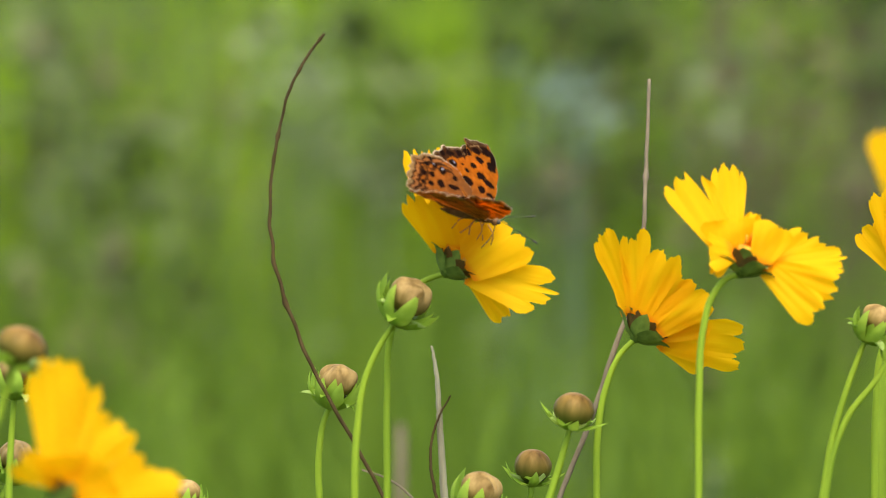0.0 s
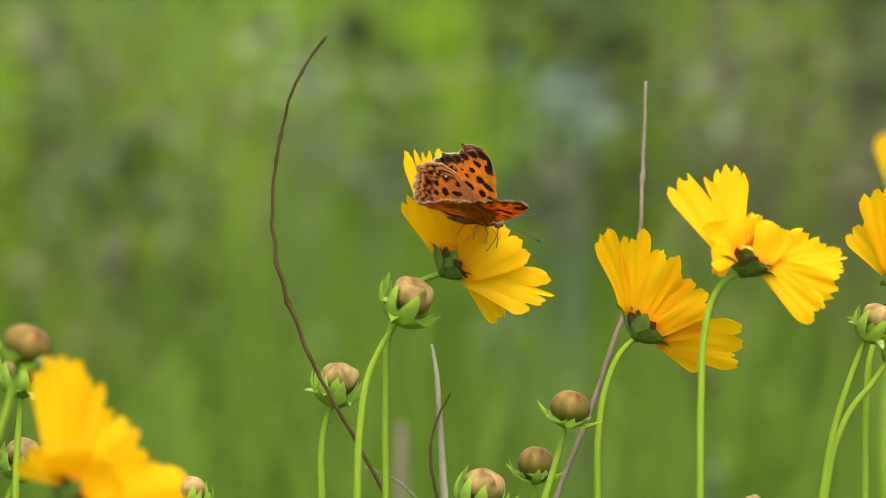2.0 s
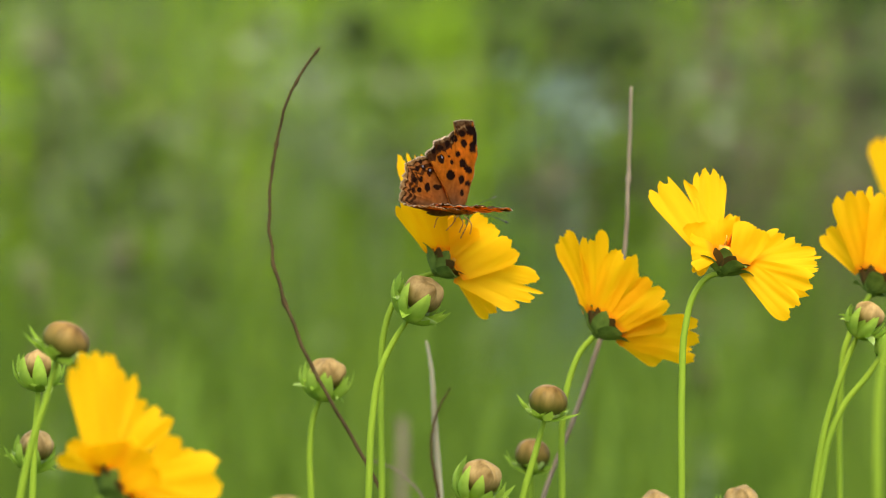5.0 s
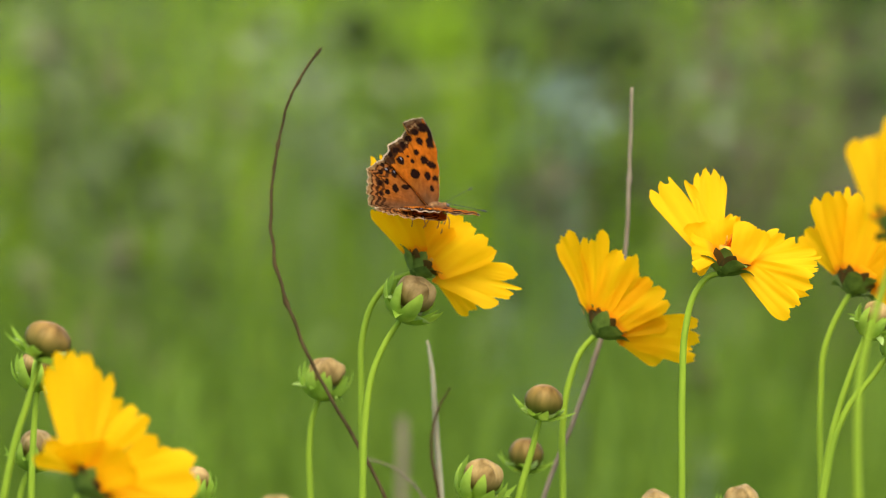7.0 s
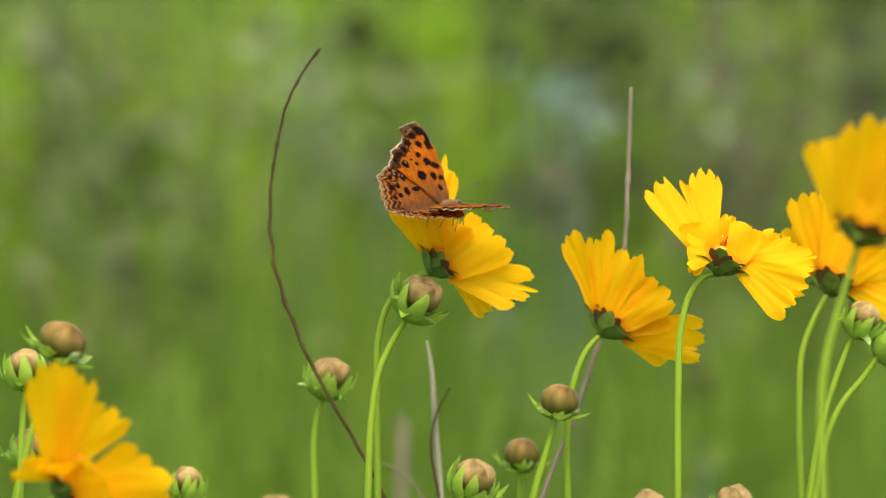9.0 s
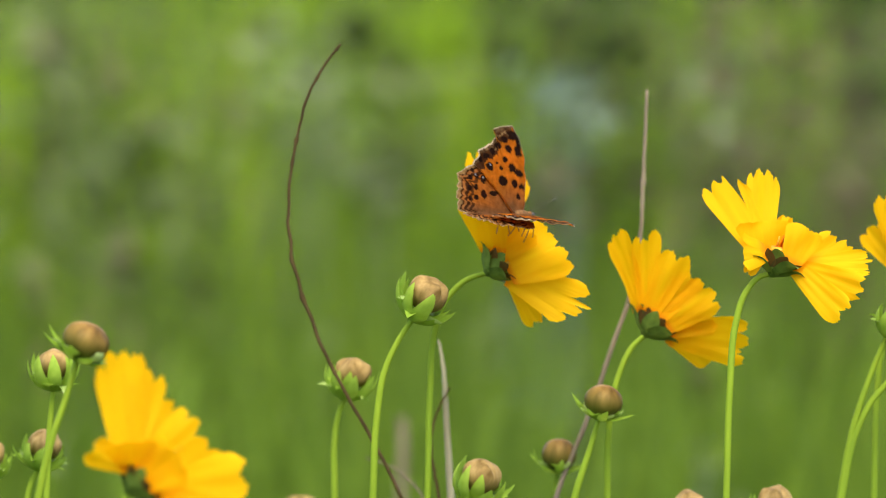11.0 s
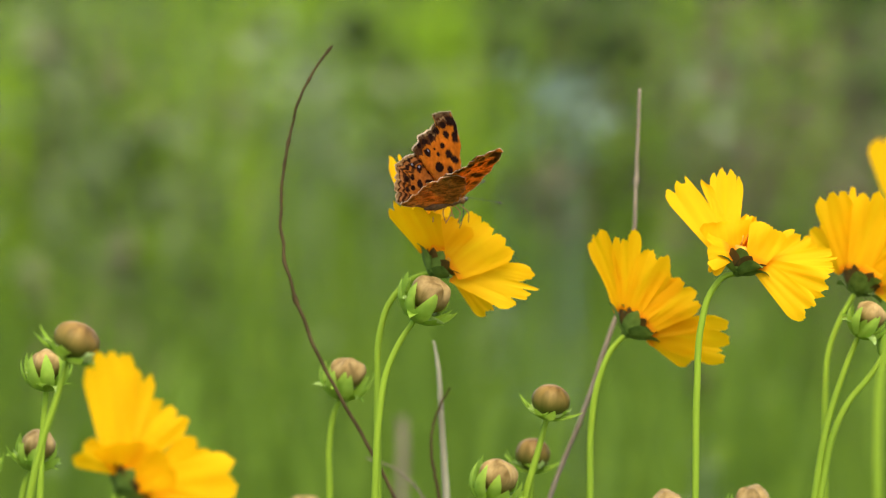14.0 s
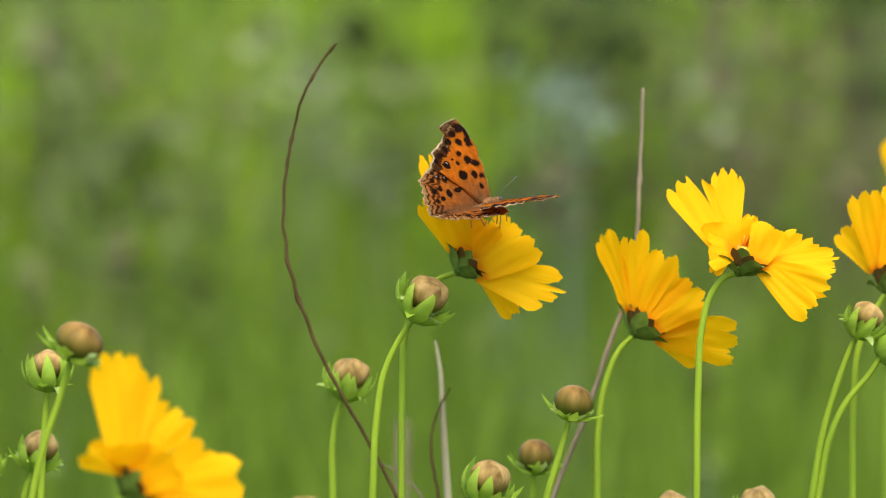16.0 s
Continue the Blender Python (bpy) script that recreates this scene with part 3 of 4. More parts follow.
def hedge():
    """Far shrubs that close the meadow: thousands of small leaves on rounded, uneven masses."""
    rng = random.Random(8)
    verts, faces = [], []
    for _ in range(9000):
        cx, cy = rng.uniform(-60, 60), rng.uniform(34, 40)
        z = rng.random() ** 0.8 * (3.0 + 2.2 * noise.noise((cx * 0.12, 1, 2)) + 1.0 * noise.noise((cx * 0.5, 4, 2)))
        r = rng.uniform(0.18, 0.42)
        a, b = Vector((rng.gauss(0, 1), rng.gauss(0, 1), rng.gauss(0, 1))).normalized(), Vector((rng.gauss(0, 1), rng.gauss(0, 1), rng.gauss(0, 1))).normalized()
        b = (b - a * a.dot(b)).normalized()
        o = Vector((cx, cy, z))
        base = len(verts)
        verts += [tuple(o + a * r), tuple(o + b * r * 0.5), tuple(o - a * r), tuple(o - b * r * 0.5)]
        faces.append((base, base + 1, base + 2, base + 3))
    me = bpy.data.meshes.new("shrub_belt")
    me.from_pydata(verts, [], faces)
    me.materials.append(HEDGE)
    tagged(new("shrub_belt", me), "dark green far shrubs along the meadow's edge", "shrubs", kind="stuff")


hedge()

# ---------------------------------------------------------------- dead stalks
twig = stalk("dry_twig", [(574, 60), (545, 98), (515, 155), (493, 235), (482, 300), (478, 390), (487, 470), (515, 560), (560, 665), (610, 755), (680, 882)],
             "thin curved brown dry twig with small nodes", "twig", TWIG, 0.00036, 0.00056, 0.0, 0.02, 2, (0.02, 0.12, 0.26, 0.31, 0.5, 0.56), 0.0005)
stick = stalk("dead_stem", [(1149, 140), (1146, 230), (1142, 330), (1138, 420), (1118, 530), (1090, 610), (1050, 730), (990, 882)],
              "straight grey-brown dead plant stem", "stem", BROWN_STALK, 0.0005, 0.0008, 0.047, 0.04, 3, (0.2, 0.4))
pale_stick = stalk("dead_stem", [(764, 612), (772, 660), (778, 750), (786, 882)], "pale dry dead stem among the flower stalks", "stem", STRAW, 0.0004, 0.0012, 0.047, 0.047, 4)
stub = stalk("dead_stem", [(708, 752), (710, 800), (708, 882)], "short broken grey-brown dead stem", "stem", BROWN_STALK, 0.0021, 0.0023, 0.65, 0.65, 5)
dark_twig = stalk("dry_twig", [(798, 700), (778, 735), (764, 780), (762, 820), (772, 882)], "small dark curved twig beside a dead stem", "twig", TWIG, 0.00025, 0.0005, 0.045, 0.045, 6)
low_twig = stalk("dry_twig", [(640, 832), (690, 850), (730, 882), (760, 930)], "thin dry twig lying low between stalks", "twig", BROWN_STALK, 0.00025, 0.0004, 0.09, 0.09, 7)

# ---------------------------------------------------------------- the flowers
flower_a = flower(787, 484, 0.0, (0.70, 0.20, 0.69), (0.68, 0, -0.72),
                  [(893, 566, 2, 38, ((1, 1.0), (1.1, 1.0)), (0.06,), -2, (0, -1, 0.25)),
                   (973, 525, -5, 92, ((1.2, 0.86), (1, 1.0), (0.45, 1.1), (1.5, 0.98)), (0.05, 0.10, 0.13), 2, (0.1, -1, 0.35)),
                   (908, 412, -4, 122, ((0.8, 1.10), (1.0, 1.10), (1.0, 1.02), (1.0, 0.96)), (0.06, 0.06, 0.04), 4, (0.2, -1, 0.5)),
                   (849, 390, -4, 66, ((1, 1.0), (1, 0.95)), (0.06,), 4, (0.3, -1, 0.5)),
                   (750, 338, -12, 100, ((1, 0.74), (1, 0.88), (0.8, 1.0), (0.7, 1.0), (0.6, 0.90)), (0.03, 0.05, 0.07, 0.06), 8, (-0.4, -1, -0.1)),
                   (788, 394, 4, 70, ((1, 1.0), (1, 0.98), (1, 1.0)), (0.05, 0.05), 4, (0.3, -1, 0.2)),
                   (727, 269, 9, 52, ((1, 0.96), (0.7, 1.0), (1.2, 1.0)), (0.07, 0.12), 6, (0.35, -1, 0.2)),
                   (772, 263, 13, 54, ((0.8, 0.98), (1, 1.0), (0.8, 0.96)), (0.10, 0.12), 4, (0.4, -1, 0.3)),
                   (802, 268, 16, 44, ((0.7, 1.0), (1, 0.98)), (0.14,), 2, (0.5, -1, 0.3)),
                   (828, 298, 11, 48, ((1.0, 1.0),), (), 0, (0.6, -1, 0.2)),
                   (836, 384, 6, 26, ((1, 1.0), (1, 0.92)), (0.1,), 0, (0.3, -1, 0.5))],
                  [(787, 484), (746, 500), (707, 545), (690, 600), (685, 700), (685, 882)], "yellow tickseed flower tilted sideways with a butterfly on it", 21)
flower_d = flower(1124, 600, 0.012, (0.62, 0.30, 0.73), (0.76, 0, -0.6),
                  [(1068, 411, -3, 50, ((1.2, 1.03), (0.9, 0.99), (0.7, 0.93)), (0.02, 0.03), 4, (-0.5, -1, 0.1)),
                   (1124, 411, -6, 56, ((1.2, 1.05), (0.8, 0.93), (0.8, 0.95)), (0.05, 0.03), 4, (-0.3, -1, 0.1)),
                   (1181, 449, -8, 66, ((1, 1.03), (1.2, 1.0)), (0.08,), 3, (-0.1, -1, 0.1)),
                   (1211, 488, -6, 57, ((1, 1.0), (1, 1.0)), (0.06,), 2, (0, -1, 0.1)),
                   (1243, 518, -7, 80, ((0.8, 1.0), (1, 1.06), (1, 1.0)), (0.08, 0.08), 2, (0, -1, 0)),
                   (1250, 566, -4, 62, ((1, 1.0), (1, 0.98)), (0.06,), 0, (0, -1, -0.1)),
                   (1309, 613, -2, 100, ((0.8, 1.02), (0.35, 0.96), (1.1, 1.06), (1, 1.03)), (0.04, 0.08, 0.10), 2, (0, -1, -0.25)),
                   (1255, 640, 4, 68, ((1, 1.0), (1, 1.0)), (0.06,), 0, (0, -1, -0.3)),
                   (1100, 440, 10, 57, ((1, 1.0), (1, 0.96)), (0.1,), 4, (-0.2, -1, 0.1)),
                   (1205, 530, 14, 68, ((1, 1.0), (1, 0.97), (1, 1)), (0.07, 0.06), 4, (-0.2, -1, 0.1))],
                  [(1124, 600), (1100, 624), (1071, 690), (1057, 780), (1056, 882)], "yellow tickseed flower seen from behind on a bent stem", 22, rim=5.6)
flower_e = flower(1310, 486, -0.03, (0.42, 0.18, 0.87), (0.9, 0, -0.40),
                  [(1210, 322, 8, 86, ((0.9, 0.93), (0.8, 1.05), (0.9, 1.06), (0.9, 1.05)), (0.27, 0.06, 0.08), 4, (0.2, -1, 0.1)),
                   (1293, 293, 10, 62, ((0.7, 0.93), (1, 1.0), (0.9, 1.02), (0.7, 0.98)), (0.05, 0.05, 0.07), 0, (0.1, -1, 0.2)),
                   (1252, 446, -6, 76, ((1, 0.86), (1, 1.0), (0.8, 1.08)), (0.05, 0.05), 0, (-0.2, -1, 0.5)),
                   (1262, 486, -5, 26, ((1, 1.0), (1, 0.98)), (0.05,), -10, (-0.3, -1, -0.3)),
                   (1288, 388, -1, 100, ((1, 0.98), (1, 1.0), (1, 1.0)), (0.03, 0.03), 2, (0.1, -1, 0.35)),
                   (1340, 377, 4, 30, ((1, 1.0), (0.8, 0.96)), (0.02,), 0, (0.4, -1, 0.2)),
                   (1374, 398, -2, 74, ((1, 0.98), (1.2, 1.0)), (0.02,), 0, (0.3, -1, 0.4)),
                   (1444, 418, 5, 64, ((0.8, 1.07), (0.8, 1.03), (0.8, 0.92), (0.7, 0.88)), (0.04, 0.05, 0.05), 0, (0.2, -1, 0.5)),
                   (1492, 462, 0, 58, ((0.9, 1.0), (0.8, 1.0), (0.35, 1.06), (1.1, 1.0)), (0.05, 0.06, 0.05), 0, (0, -1, 0.6)),
                   (1476, 510, -5, 56, ((0.8, 1.0), (0.9, 1.03), (1, 1.0)), (0.06, 0.05), -2, (0, -1, 0.1)),
                   (1440, 558, -8, 60, ((1, 1.02), (1, 1.0)), (0.07,), -4, (0, -1, 0))],
                  [(1310, 486), (1288, 492), (1262, 522), (1244, 585), (1237, 700), (1236, 882)], "fully open yellow tickseed flower with a notched gap in its petals", 23, rim=5.2)
flower_f = flower(1610, 521, 0.02, (0.44, 0.36, 0.82), (0.80, 0, -0.58),
                  [(1533, 398, 2, 66, ((1, 0.97), (1, 1.0), (0.8, 0.96)), (0.05, 0.06), 3, (-0.3, -1, 0)),
                   (1566, 336, -4, 72, ((0.9, 1.0), (1, 1.02), (1, 0.97)), (0.05, 0.05), 3, (-0.2, -1, 0.1)),
                   (1607, 327, 2, 54, ((0.8, 0.95), (0.7, 1.03), (1, 0.97)), (0.08, 0.08), 3, (0, -1, 0.2)),
                   (1656, 339, -6, 88, ((0.7, 0.93), (0.8, 1.0), (1, 1.04), (1.2, 0.96)), (0.04, 0.05, 0.05), 3, (0, -1, 0.1)),
                   (1711, 368, -2, 70, ((1, 1.0), (1, 1.02), (1, 0.98)), (0.06, 0.07), 0, (0.1, -1, 0.2)),
                   (1735, 429, -8, 74, ((1, 1.0), (1, 1.02), (1, 0.98)), (0.06, 0.07), 0, (0.1, -1, 0)),
                   (1772, 482, 0, 70, ((1, 1.0), (0.8, 1.02), (1, 0.98)), (0.06, 0.07), -2, (0.1, -1, 0.2)),
                   (1751, 562, -4, 66, ((1, 1.0), (1, 1.02), (1, 0.98)), (0.06, 0.07), -2, (0, -1, 0))],
                  [(1610, 521), (1582, 569), (1558, 630), (1550, 715), (1547, 908)], "yellow tickseed flower with cupped petals on a slender stem", 24, rim=5.6)
flower_g = flower(1635, 432, -0.24, (0.40, 0.35, 0.85), (0.97, 0, -0.22),
                  [(1581, 223, 4, 82, ((1, 1.0), (1, 0.98), (1, 0.97)), (0.03, 0.04), 3, (-0.2, -1, 0)),
                   (1658, 170, -4, 82, ((1, 0.98), (1, 1.02), (1, 0.92)), (0.05, 0.05), 3, (0, -1, 0.1)),
                   (1726, 196, 2, 77, ((1, 0.98), (1, 1.0), (1, 0.97)), (0.05, 0.05), 3, (0.1, -1, 0.1)),
                   (1779, 250, -4, 77, ((1, 0.98), (1, 1.0), (1, 0.97)), (0.05, 0.05), 0, (0.1, -1, 0.1)),
                   (1838, 325, -4, 77, ((1, 0.98), (1, 1.0), (1, 0.97)), (0.05, 0.05), 0, (0.1, -1, 0.1)),
                   (1849, 411, -4, 72, ((1, 0.98), (1, 1.0), (1, 0.97)), (0.05, 0.05), 0, (0.1, -1, 0))],
                  [(1635, 432), (1595, 552), (1565, 668), (1558, 783), (1560, 914)], "yellow tickseed flower standing before the others", 25, 1.15, rim=6.4)
flower_n = flower(101, 899, -0.2, (0.74, 0.12, 0.66), (0.75, 0, -0.62),
                  [(71, 636, 4, 87, ((1, 0.97), (1, 1.0), (0.9, 1.0), (0.9, 0.9)), (0.05, 0.05, 0.05), 4, (0.3, -1, 0.2)),
                   (129, 676, 8, 69, ((1, 0.98), (1, 1.02), (1, 1.0)), (0.08, 0.10), 4, (0.3, -1, 0.3)),
                   (201, 746, 9, 79, ((1, 1.02), (1, 1.02), (1, 0.97)), (0.08, 0.10), 4, (0.3, -1, 0.4)),
                   (273, 829, 4, 96, ((1, 1.0), (1, 1.02), (1, 0.94)), (0.05, 0.05), 2, (0.2, -1, 0.5)),
                   (324, 882, -6, 122, ((1, 0.98), (1, 1.02), (1, 1.0)), (0.05, 0.05), 0, (0.1, -1, 0.4)),
                   (285, 966, -8, 104, ((1, 0.98), (1, 1.02), (1, 1.0)), (0.05, 0.05), -2, (0, -1, 0.2)),
                   (29, 812, -9, 54, ((1, 0.98), (1, 1.02)), (0.04,), 4, (-0.2, -1, 0.3)),
                   (108, 797, -9, 86, ((1, 0.98), (1, 1.02), (1, 0.97)), (0.03, 0.03), 4, (0, -1, 0.3)),
                   (197, 818, -10, 92, ((1, 0.98), (1, 1.02), (1, 0.97)), (0.03, 0.03), 4, (0, -1, 0.3))],
                  [(101, 899), (85, 933), (63, 983), (55, 1069)], "large yellow tickseed flower leaning low in front", 26, 1.1, rim=5.2)

# ---------------------------------------------------------------- the buds
bud_b = bud(701, 568, -0.012, (0.50, -0.04, 0.86), [(701, 568), (675, 607), (648, 665), (632, 760), (627, 882)],
            "pale tan opening flower bud in green bracts", 31, True, 5.8, "up", drops=2)
bud_c = bud(584, 716, 0.03, (0.25, -0.06, 0.9), [(584, 716), (572, 750), (564, 810), (565, 882)], "pale tan flower bud with wet green bracts", 32, True, 5.2, "up", drops=2, shut=10)
bud_i = bud(1008, 758, 0.0, (0.22, -0.06, 0.95), [(1008, 758), (998, 795), (985, 840), (972, 882)], "round brown ripe bud over curled thin bracts", 33, False, 5.7, "out", squash=0.84)
bud_j = bud(940, 858, 0.045, (0.1, -0.06, 0.97), [(940, 858), (940, 882), (938, 930)], "round brown flower bud behind the others", 34, False, 5.4, "out")
bud_k = bud(838, 914, 0.0, (0.25, -0.06, 0.85), [(838, 914), (834, 936), (832, 990)], "pale tan flower bud in upright green bracts", 35, True, 5.7, "up", drops=1, shut=10)
bud_l = bud(22, 648, -0.13, (0.42, -0.06, 0.85), [(24, 656), (2, 725), (-22, 800), (-40, 882)], "round brown ripe bud on a thick green stem", 36, False, 6.5, "out", squash=0.78)
bud_o = bud(16, 700, 0.0, (0.02, -0.06, 0.95), [(16, 700), (12, 750), (8, 820), (6, 882)], "tan flower bud in pointed wet green bracts", 37, True, 4.8, "up", drops=3, shut=34)
bud_m = bud(18, 850, 0.02, (0.25, -0.06, 0.93), [(18, 850), (4, 880), (-8, 950)], "tan flower bud half hidden by stems", 38, True, 4.9, "up", drops=1)
bud_m2 = bud(-50, 870, 0.03, (0.1, -0.06, 0.93), [(-50, 870), (-54, 900), (-60, 960)], "small tan flower bud low in the stand", 39, True, 5.4, "up")
bud_q = bud(322, 912, 0.02, (0.2, -0.06, 0.93), [(322, 912), (318, 935), (314, 980)], "tan flower bud in wet pointed bracts", 40, True, 4.2, "up", drops=2, shut=26)
bud_h = bud(1532, 600, 0.0, (0.5, -0.06, 0.85), [(1532, 600), (1505, 670), (1472, 780), (1455, 882)], "half-open green and tan flower bud", 41, True, 4.3, "up", shut=8)
bud_h2 = bud(1572, 640, 0.0, (0.85, 0.2, 0.5), [(1572, 640), (1545, 680), (1505, 730), (1478, 790), (1460, 882)], "nodding green bud turned from the light", 42, True, 4.5, "up", shut=10)
bud_r = bud(1324, 960, 0.02, (0.15, -0.06, 0.97), [(1324, 954), (1322, 975), (1320, 1010)], "tan flower bud just rising from below", 43, True, 5.4, "up")
bud_s = bud(1170, 968, 0.02, (0.15, -0.06, 0.97), [(1170, 957), (1168, 975), (1166, 1010)], "small tan flower bud low among stems", 44, True, 5.2, "up")
bud_t = bud(460, 974, 0.20, (0.1, -0.06, 0.97), [(460, 958), (458, 975), (455, 1000)], "pale bud standing further back", 45, True, 6.0, "up")
bud_u = bud(1252, 978, 0.02, (0.1, -0.06, 0.97), [(1252, 956), (1252, 975), (1252, 1010)], "small tan bud low beside a stem", 46, True, 4.8, "up")

# ---------------------------------------------------------------- the butterfly
W = 0.1596e-3
FORE = [(6, -3), (22, 8), (34, 41), (40, 73), (43, 101), (43, 125), (38, 147), (32, 163), (21, 173), (12, 172), (-7, 170), (-22, 166), (-32, 163), (-29, 154), (-27, 148), (-36, 143), (-41, 135), (-51, 132), (-60, 127), (-71, 123), (-83, 119),
        (-84, 111), (-89, 103), (-99, 98), (-102, 90), (-78, 74), (-56, 54), (-30, 24), (-8, -2)]
HIND = [(8, 8), (-14, 52), (-46, 84), (-78, 94), (-107, 90), (-119, 86), (-128, 79), (-138, 76), (-148, 72), (-146, 65), (-145, 57), (-151, 49), (-147, 43), (-155, 35), (-157, 27), (-152, 21), (-158, 12), (-160, 4), (-140, -4), (-110, -7), (-80, -9), (-30, -9), (2, -5)]
# dark spots on the spread wing: place and half-widths
SPOTS = [(22, 153, 21, 10), (33, 140, 9, 14), (1, 126, 10, 8), (28, 124, 12, 12), (-15, 104, 7, 6), (-28, 87, 6, 5.5), (-38, 96, 4, 2.5), (-58, 88, 10, 9), (4, 89, 10, 9), (21, 80, 14, 8), (-28, 62, 13, 10), (5, 59, 8, 9), (24, 54, 11, 6), (11, 34, 5, 7), (-6, 143, 10, 7), (-26, 131, 10, 7), (-46, 118, 10, 7), (-66, 108, 9, 6), (-81, 100, 7, 6)]
SPOTS_HIND = [(-78, 64, 9, 9), (-50, 58, 6, 6), (-54, 38, 12, 5.5), (-82, 35, 9, 9), (-95, 70, 6, 6), (-102, 48, 6, 7), (-104, 28, 7, 5), (-113, 66, 6, 6), (-120, 46, 6, 6), (-122, 26, 6, 5), (-104, 80, 7, 5)]
PUPILS = [(-56, 92), (-78, 67), (-96, 72)]


def wing_mesh(name, outline, spots, side, lift, hind):
    """Upper and under layer of a wing spread in the xy plane, hinged along x; side: 1 or -1."""
    poly = [Vector(q) for q in outline]
    first, last = (9, 24) if not hind else (3, 18)
    fine, along = [], []
    for k, (a, b) in enumerate(zip(poly, poly[1:])):
        for i in range(6):
            q = a.lerp(b, i / 6)
            n_ = (b - a).orthogonal().normalized()
            fine.append(q + n_ * 0.7 * math.sin(len(fine) * 1.9) * (1 if first <= k < last else 0))
            along.append(k + i / 6)
    fine.append(poly[-1])
    along.append(len(poly) - 1.0)
    nr = 80
    verts, faces, cols, mats = [], [], [], []
    start = Vector((-2, 2)) if not hind else Vector((-4, 2))
    black, brown, tan = Vector((0.020, 0.008, 0.004)), Vector((0.048, 0.018, 0.007)), Vector((0.40, 0.26, 0.105))
    for layer in (0, 1):
        base = len(verts)
        for i, q in enumerate(fine):
            e = along[i]
            outer = max(0.0, min(1.0, (e - first + 1) / 1.5, (last + 0.5 - e) / 1.0))
            reach = (q - start).length
            tooth = abs((e * 0.45) % 1.0 - 0.5) * 2
            for j in range(nr + 1):
                s = j / nr
                p = start.lerp(q, s)
                u, v = p
                rim = (1 - s) * reach
                g = noise.noise((u * 0.05, v * 0.05, 5 + hind))
                h = noise.noise((u * 0.16, v * 0.16, 9 + hind))
                f = noise.noise((u * 0.45, v * 0.45, 2 + hind))
                if layer == 0:
                    col = Vector((0.53, 0.160, 0.008)) * (1 + 0.22 * g)
                    if hind:
                        col = col.lerp(Vector((0.34, 0.125, 0.025)), 0.40 + 0.3 * g)
                    root = max(0.0, min(1.0, 1.25 - p.length / (84 if hind else 58)))
                    if hind:
                        root = max(root, min(1.0, max(0.0, (24 - v) / 20)))
                    col = col.lerp(Vector((0.19, 0.090, 0.034)), min(1.0, root * 0.95))
                    if hind:
                        wave = rim - 7.0 * tooth
                        if outer > 0.5:
                            for lo, hi, c, m in ((-20, 5, tan, 0.85), (5, 9, brown, 0.95), (9, 16, Vector((0.50, 0.22, 0.07)), 0.6), (16, 24, brown, 0.95), (29 + 2 * h, 37 + 2 * h, brown, 0.85)):
                                if lo <= wave < hi:
                                    col = col.lerp(c, m)
                    elif outer > 0.2:
                        wave = rim - 8.0 * tooth - 6 * h
                        if wave < 21:
                            col = col.lerp(brown, 0.94)
                        if rim < 8.5 + 3 * h:
                            col = tan.lerp(brown, 0.72 + 0.4 * h)
                        if 10 < wave < 13.5 and v > 120:
                            col = col.lerp(tan, 0.8)
                    if not hind and 2 < e < 9 and rim < 3.2:
                        col = brown.copy()
                    for sx, sy, rx, ry in spots:
                        dd = math.hypot((u - sx) / rx, (v - sy) / ry) + 0.28 * h + 0.12 * f
                        k = max(0.0, min(1.0, (1.05 - dd) / 0.16))
                        if k:
                            col = col.lerp(black, k)
                    for sx, sy in PUPILS:
                        if math.hypot(u - sx, v - sy) < 2.2 and (hind or sx > -60):
                            col = Vector((0.45, 0.48, 0.60))
                else:
                    col = (Vector((0.95, 0.44, 0.10)) if hind else Vector((0.95, 0.42, 0.06))) * (1 + 0.3 * g)
                    ridge = abs(noise.noise((u * 0.045 + 0.3 * h, v * 0.11, 15 + hind)))
                    col = col.lerp(brown, max(0.0, 1 - ridge / 0.12) * 0.6)
                    ridge = abs(noise.noise((u * 0.13, v * 0.09 + 0.4 * g, 25 + hind)))
                    col = col.lerp(Vector((0.16, 0.075, 0.03)), max(0.0, 1 - ridge / 0.16) * 0.40)
                    col = col.lerp(Vector((0.60, 0.42, 0.20)), max(0, f) * 0.5)
                    if not hind:
                        for sx, sy, rx, ry in spots:
                            if math.hypot((u - sx) / rx, (v - sy) / ry) + 0.3 * h < 0.8:
                                col = col.lerp(brown, 0.7)
                    if outer and rim < 16 + 4 * h:
                        col = col.lerp(brown, 0.45)
                if rim < (1.8 if outer else 1.2) and (outer or e < 9):
                    col = Vector((0.72, 0.58, 0.40))
                verts.append((u * W, side * v * W, lift + (0.00010 if layer == 0 else -0.00010) + 0.0006 * g * s + 0.0009 * math.sin(s * 2.5) * (0.6 if hind else 1) + 0.00018 * math.sin(e * 3.9) * s ** 3 * outer))
                cols.append((*[max(0.004, c) for c in col], 1.0))
        for i in range(len(fine) - 1):
            for j in range(nr):
                a = base + i * (nr + 1) + j
                q4 = (a, a + 1, a + nr + 2, a + nr + 1)
                faces.append(q4 if (layer == 0) == (side > 0) else q4[::-1])
                mats.append(layer)
    me = bpy.data.meshes.new(name)
    me.from_pydata(verts, [], faces)
    me.materials.append(WING_TOP)
    me.materials.append(WING_UNDER)
    me.polygons.foreach_set("material_index", mats)
    me.polygons.foreach_set("use_smooth", [True] * len(faces))
    layer_ = me.color_attributes.new("pattern", "FLOAT_COLOR", "POINT")
    layer_.data.foreach_set("color", [c for q in cols for c in q])
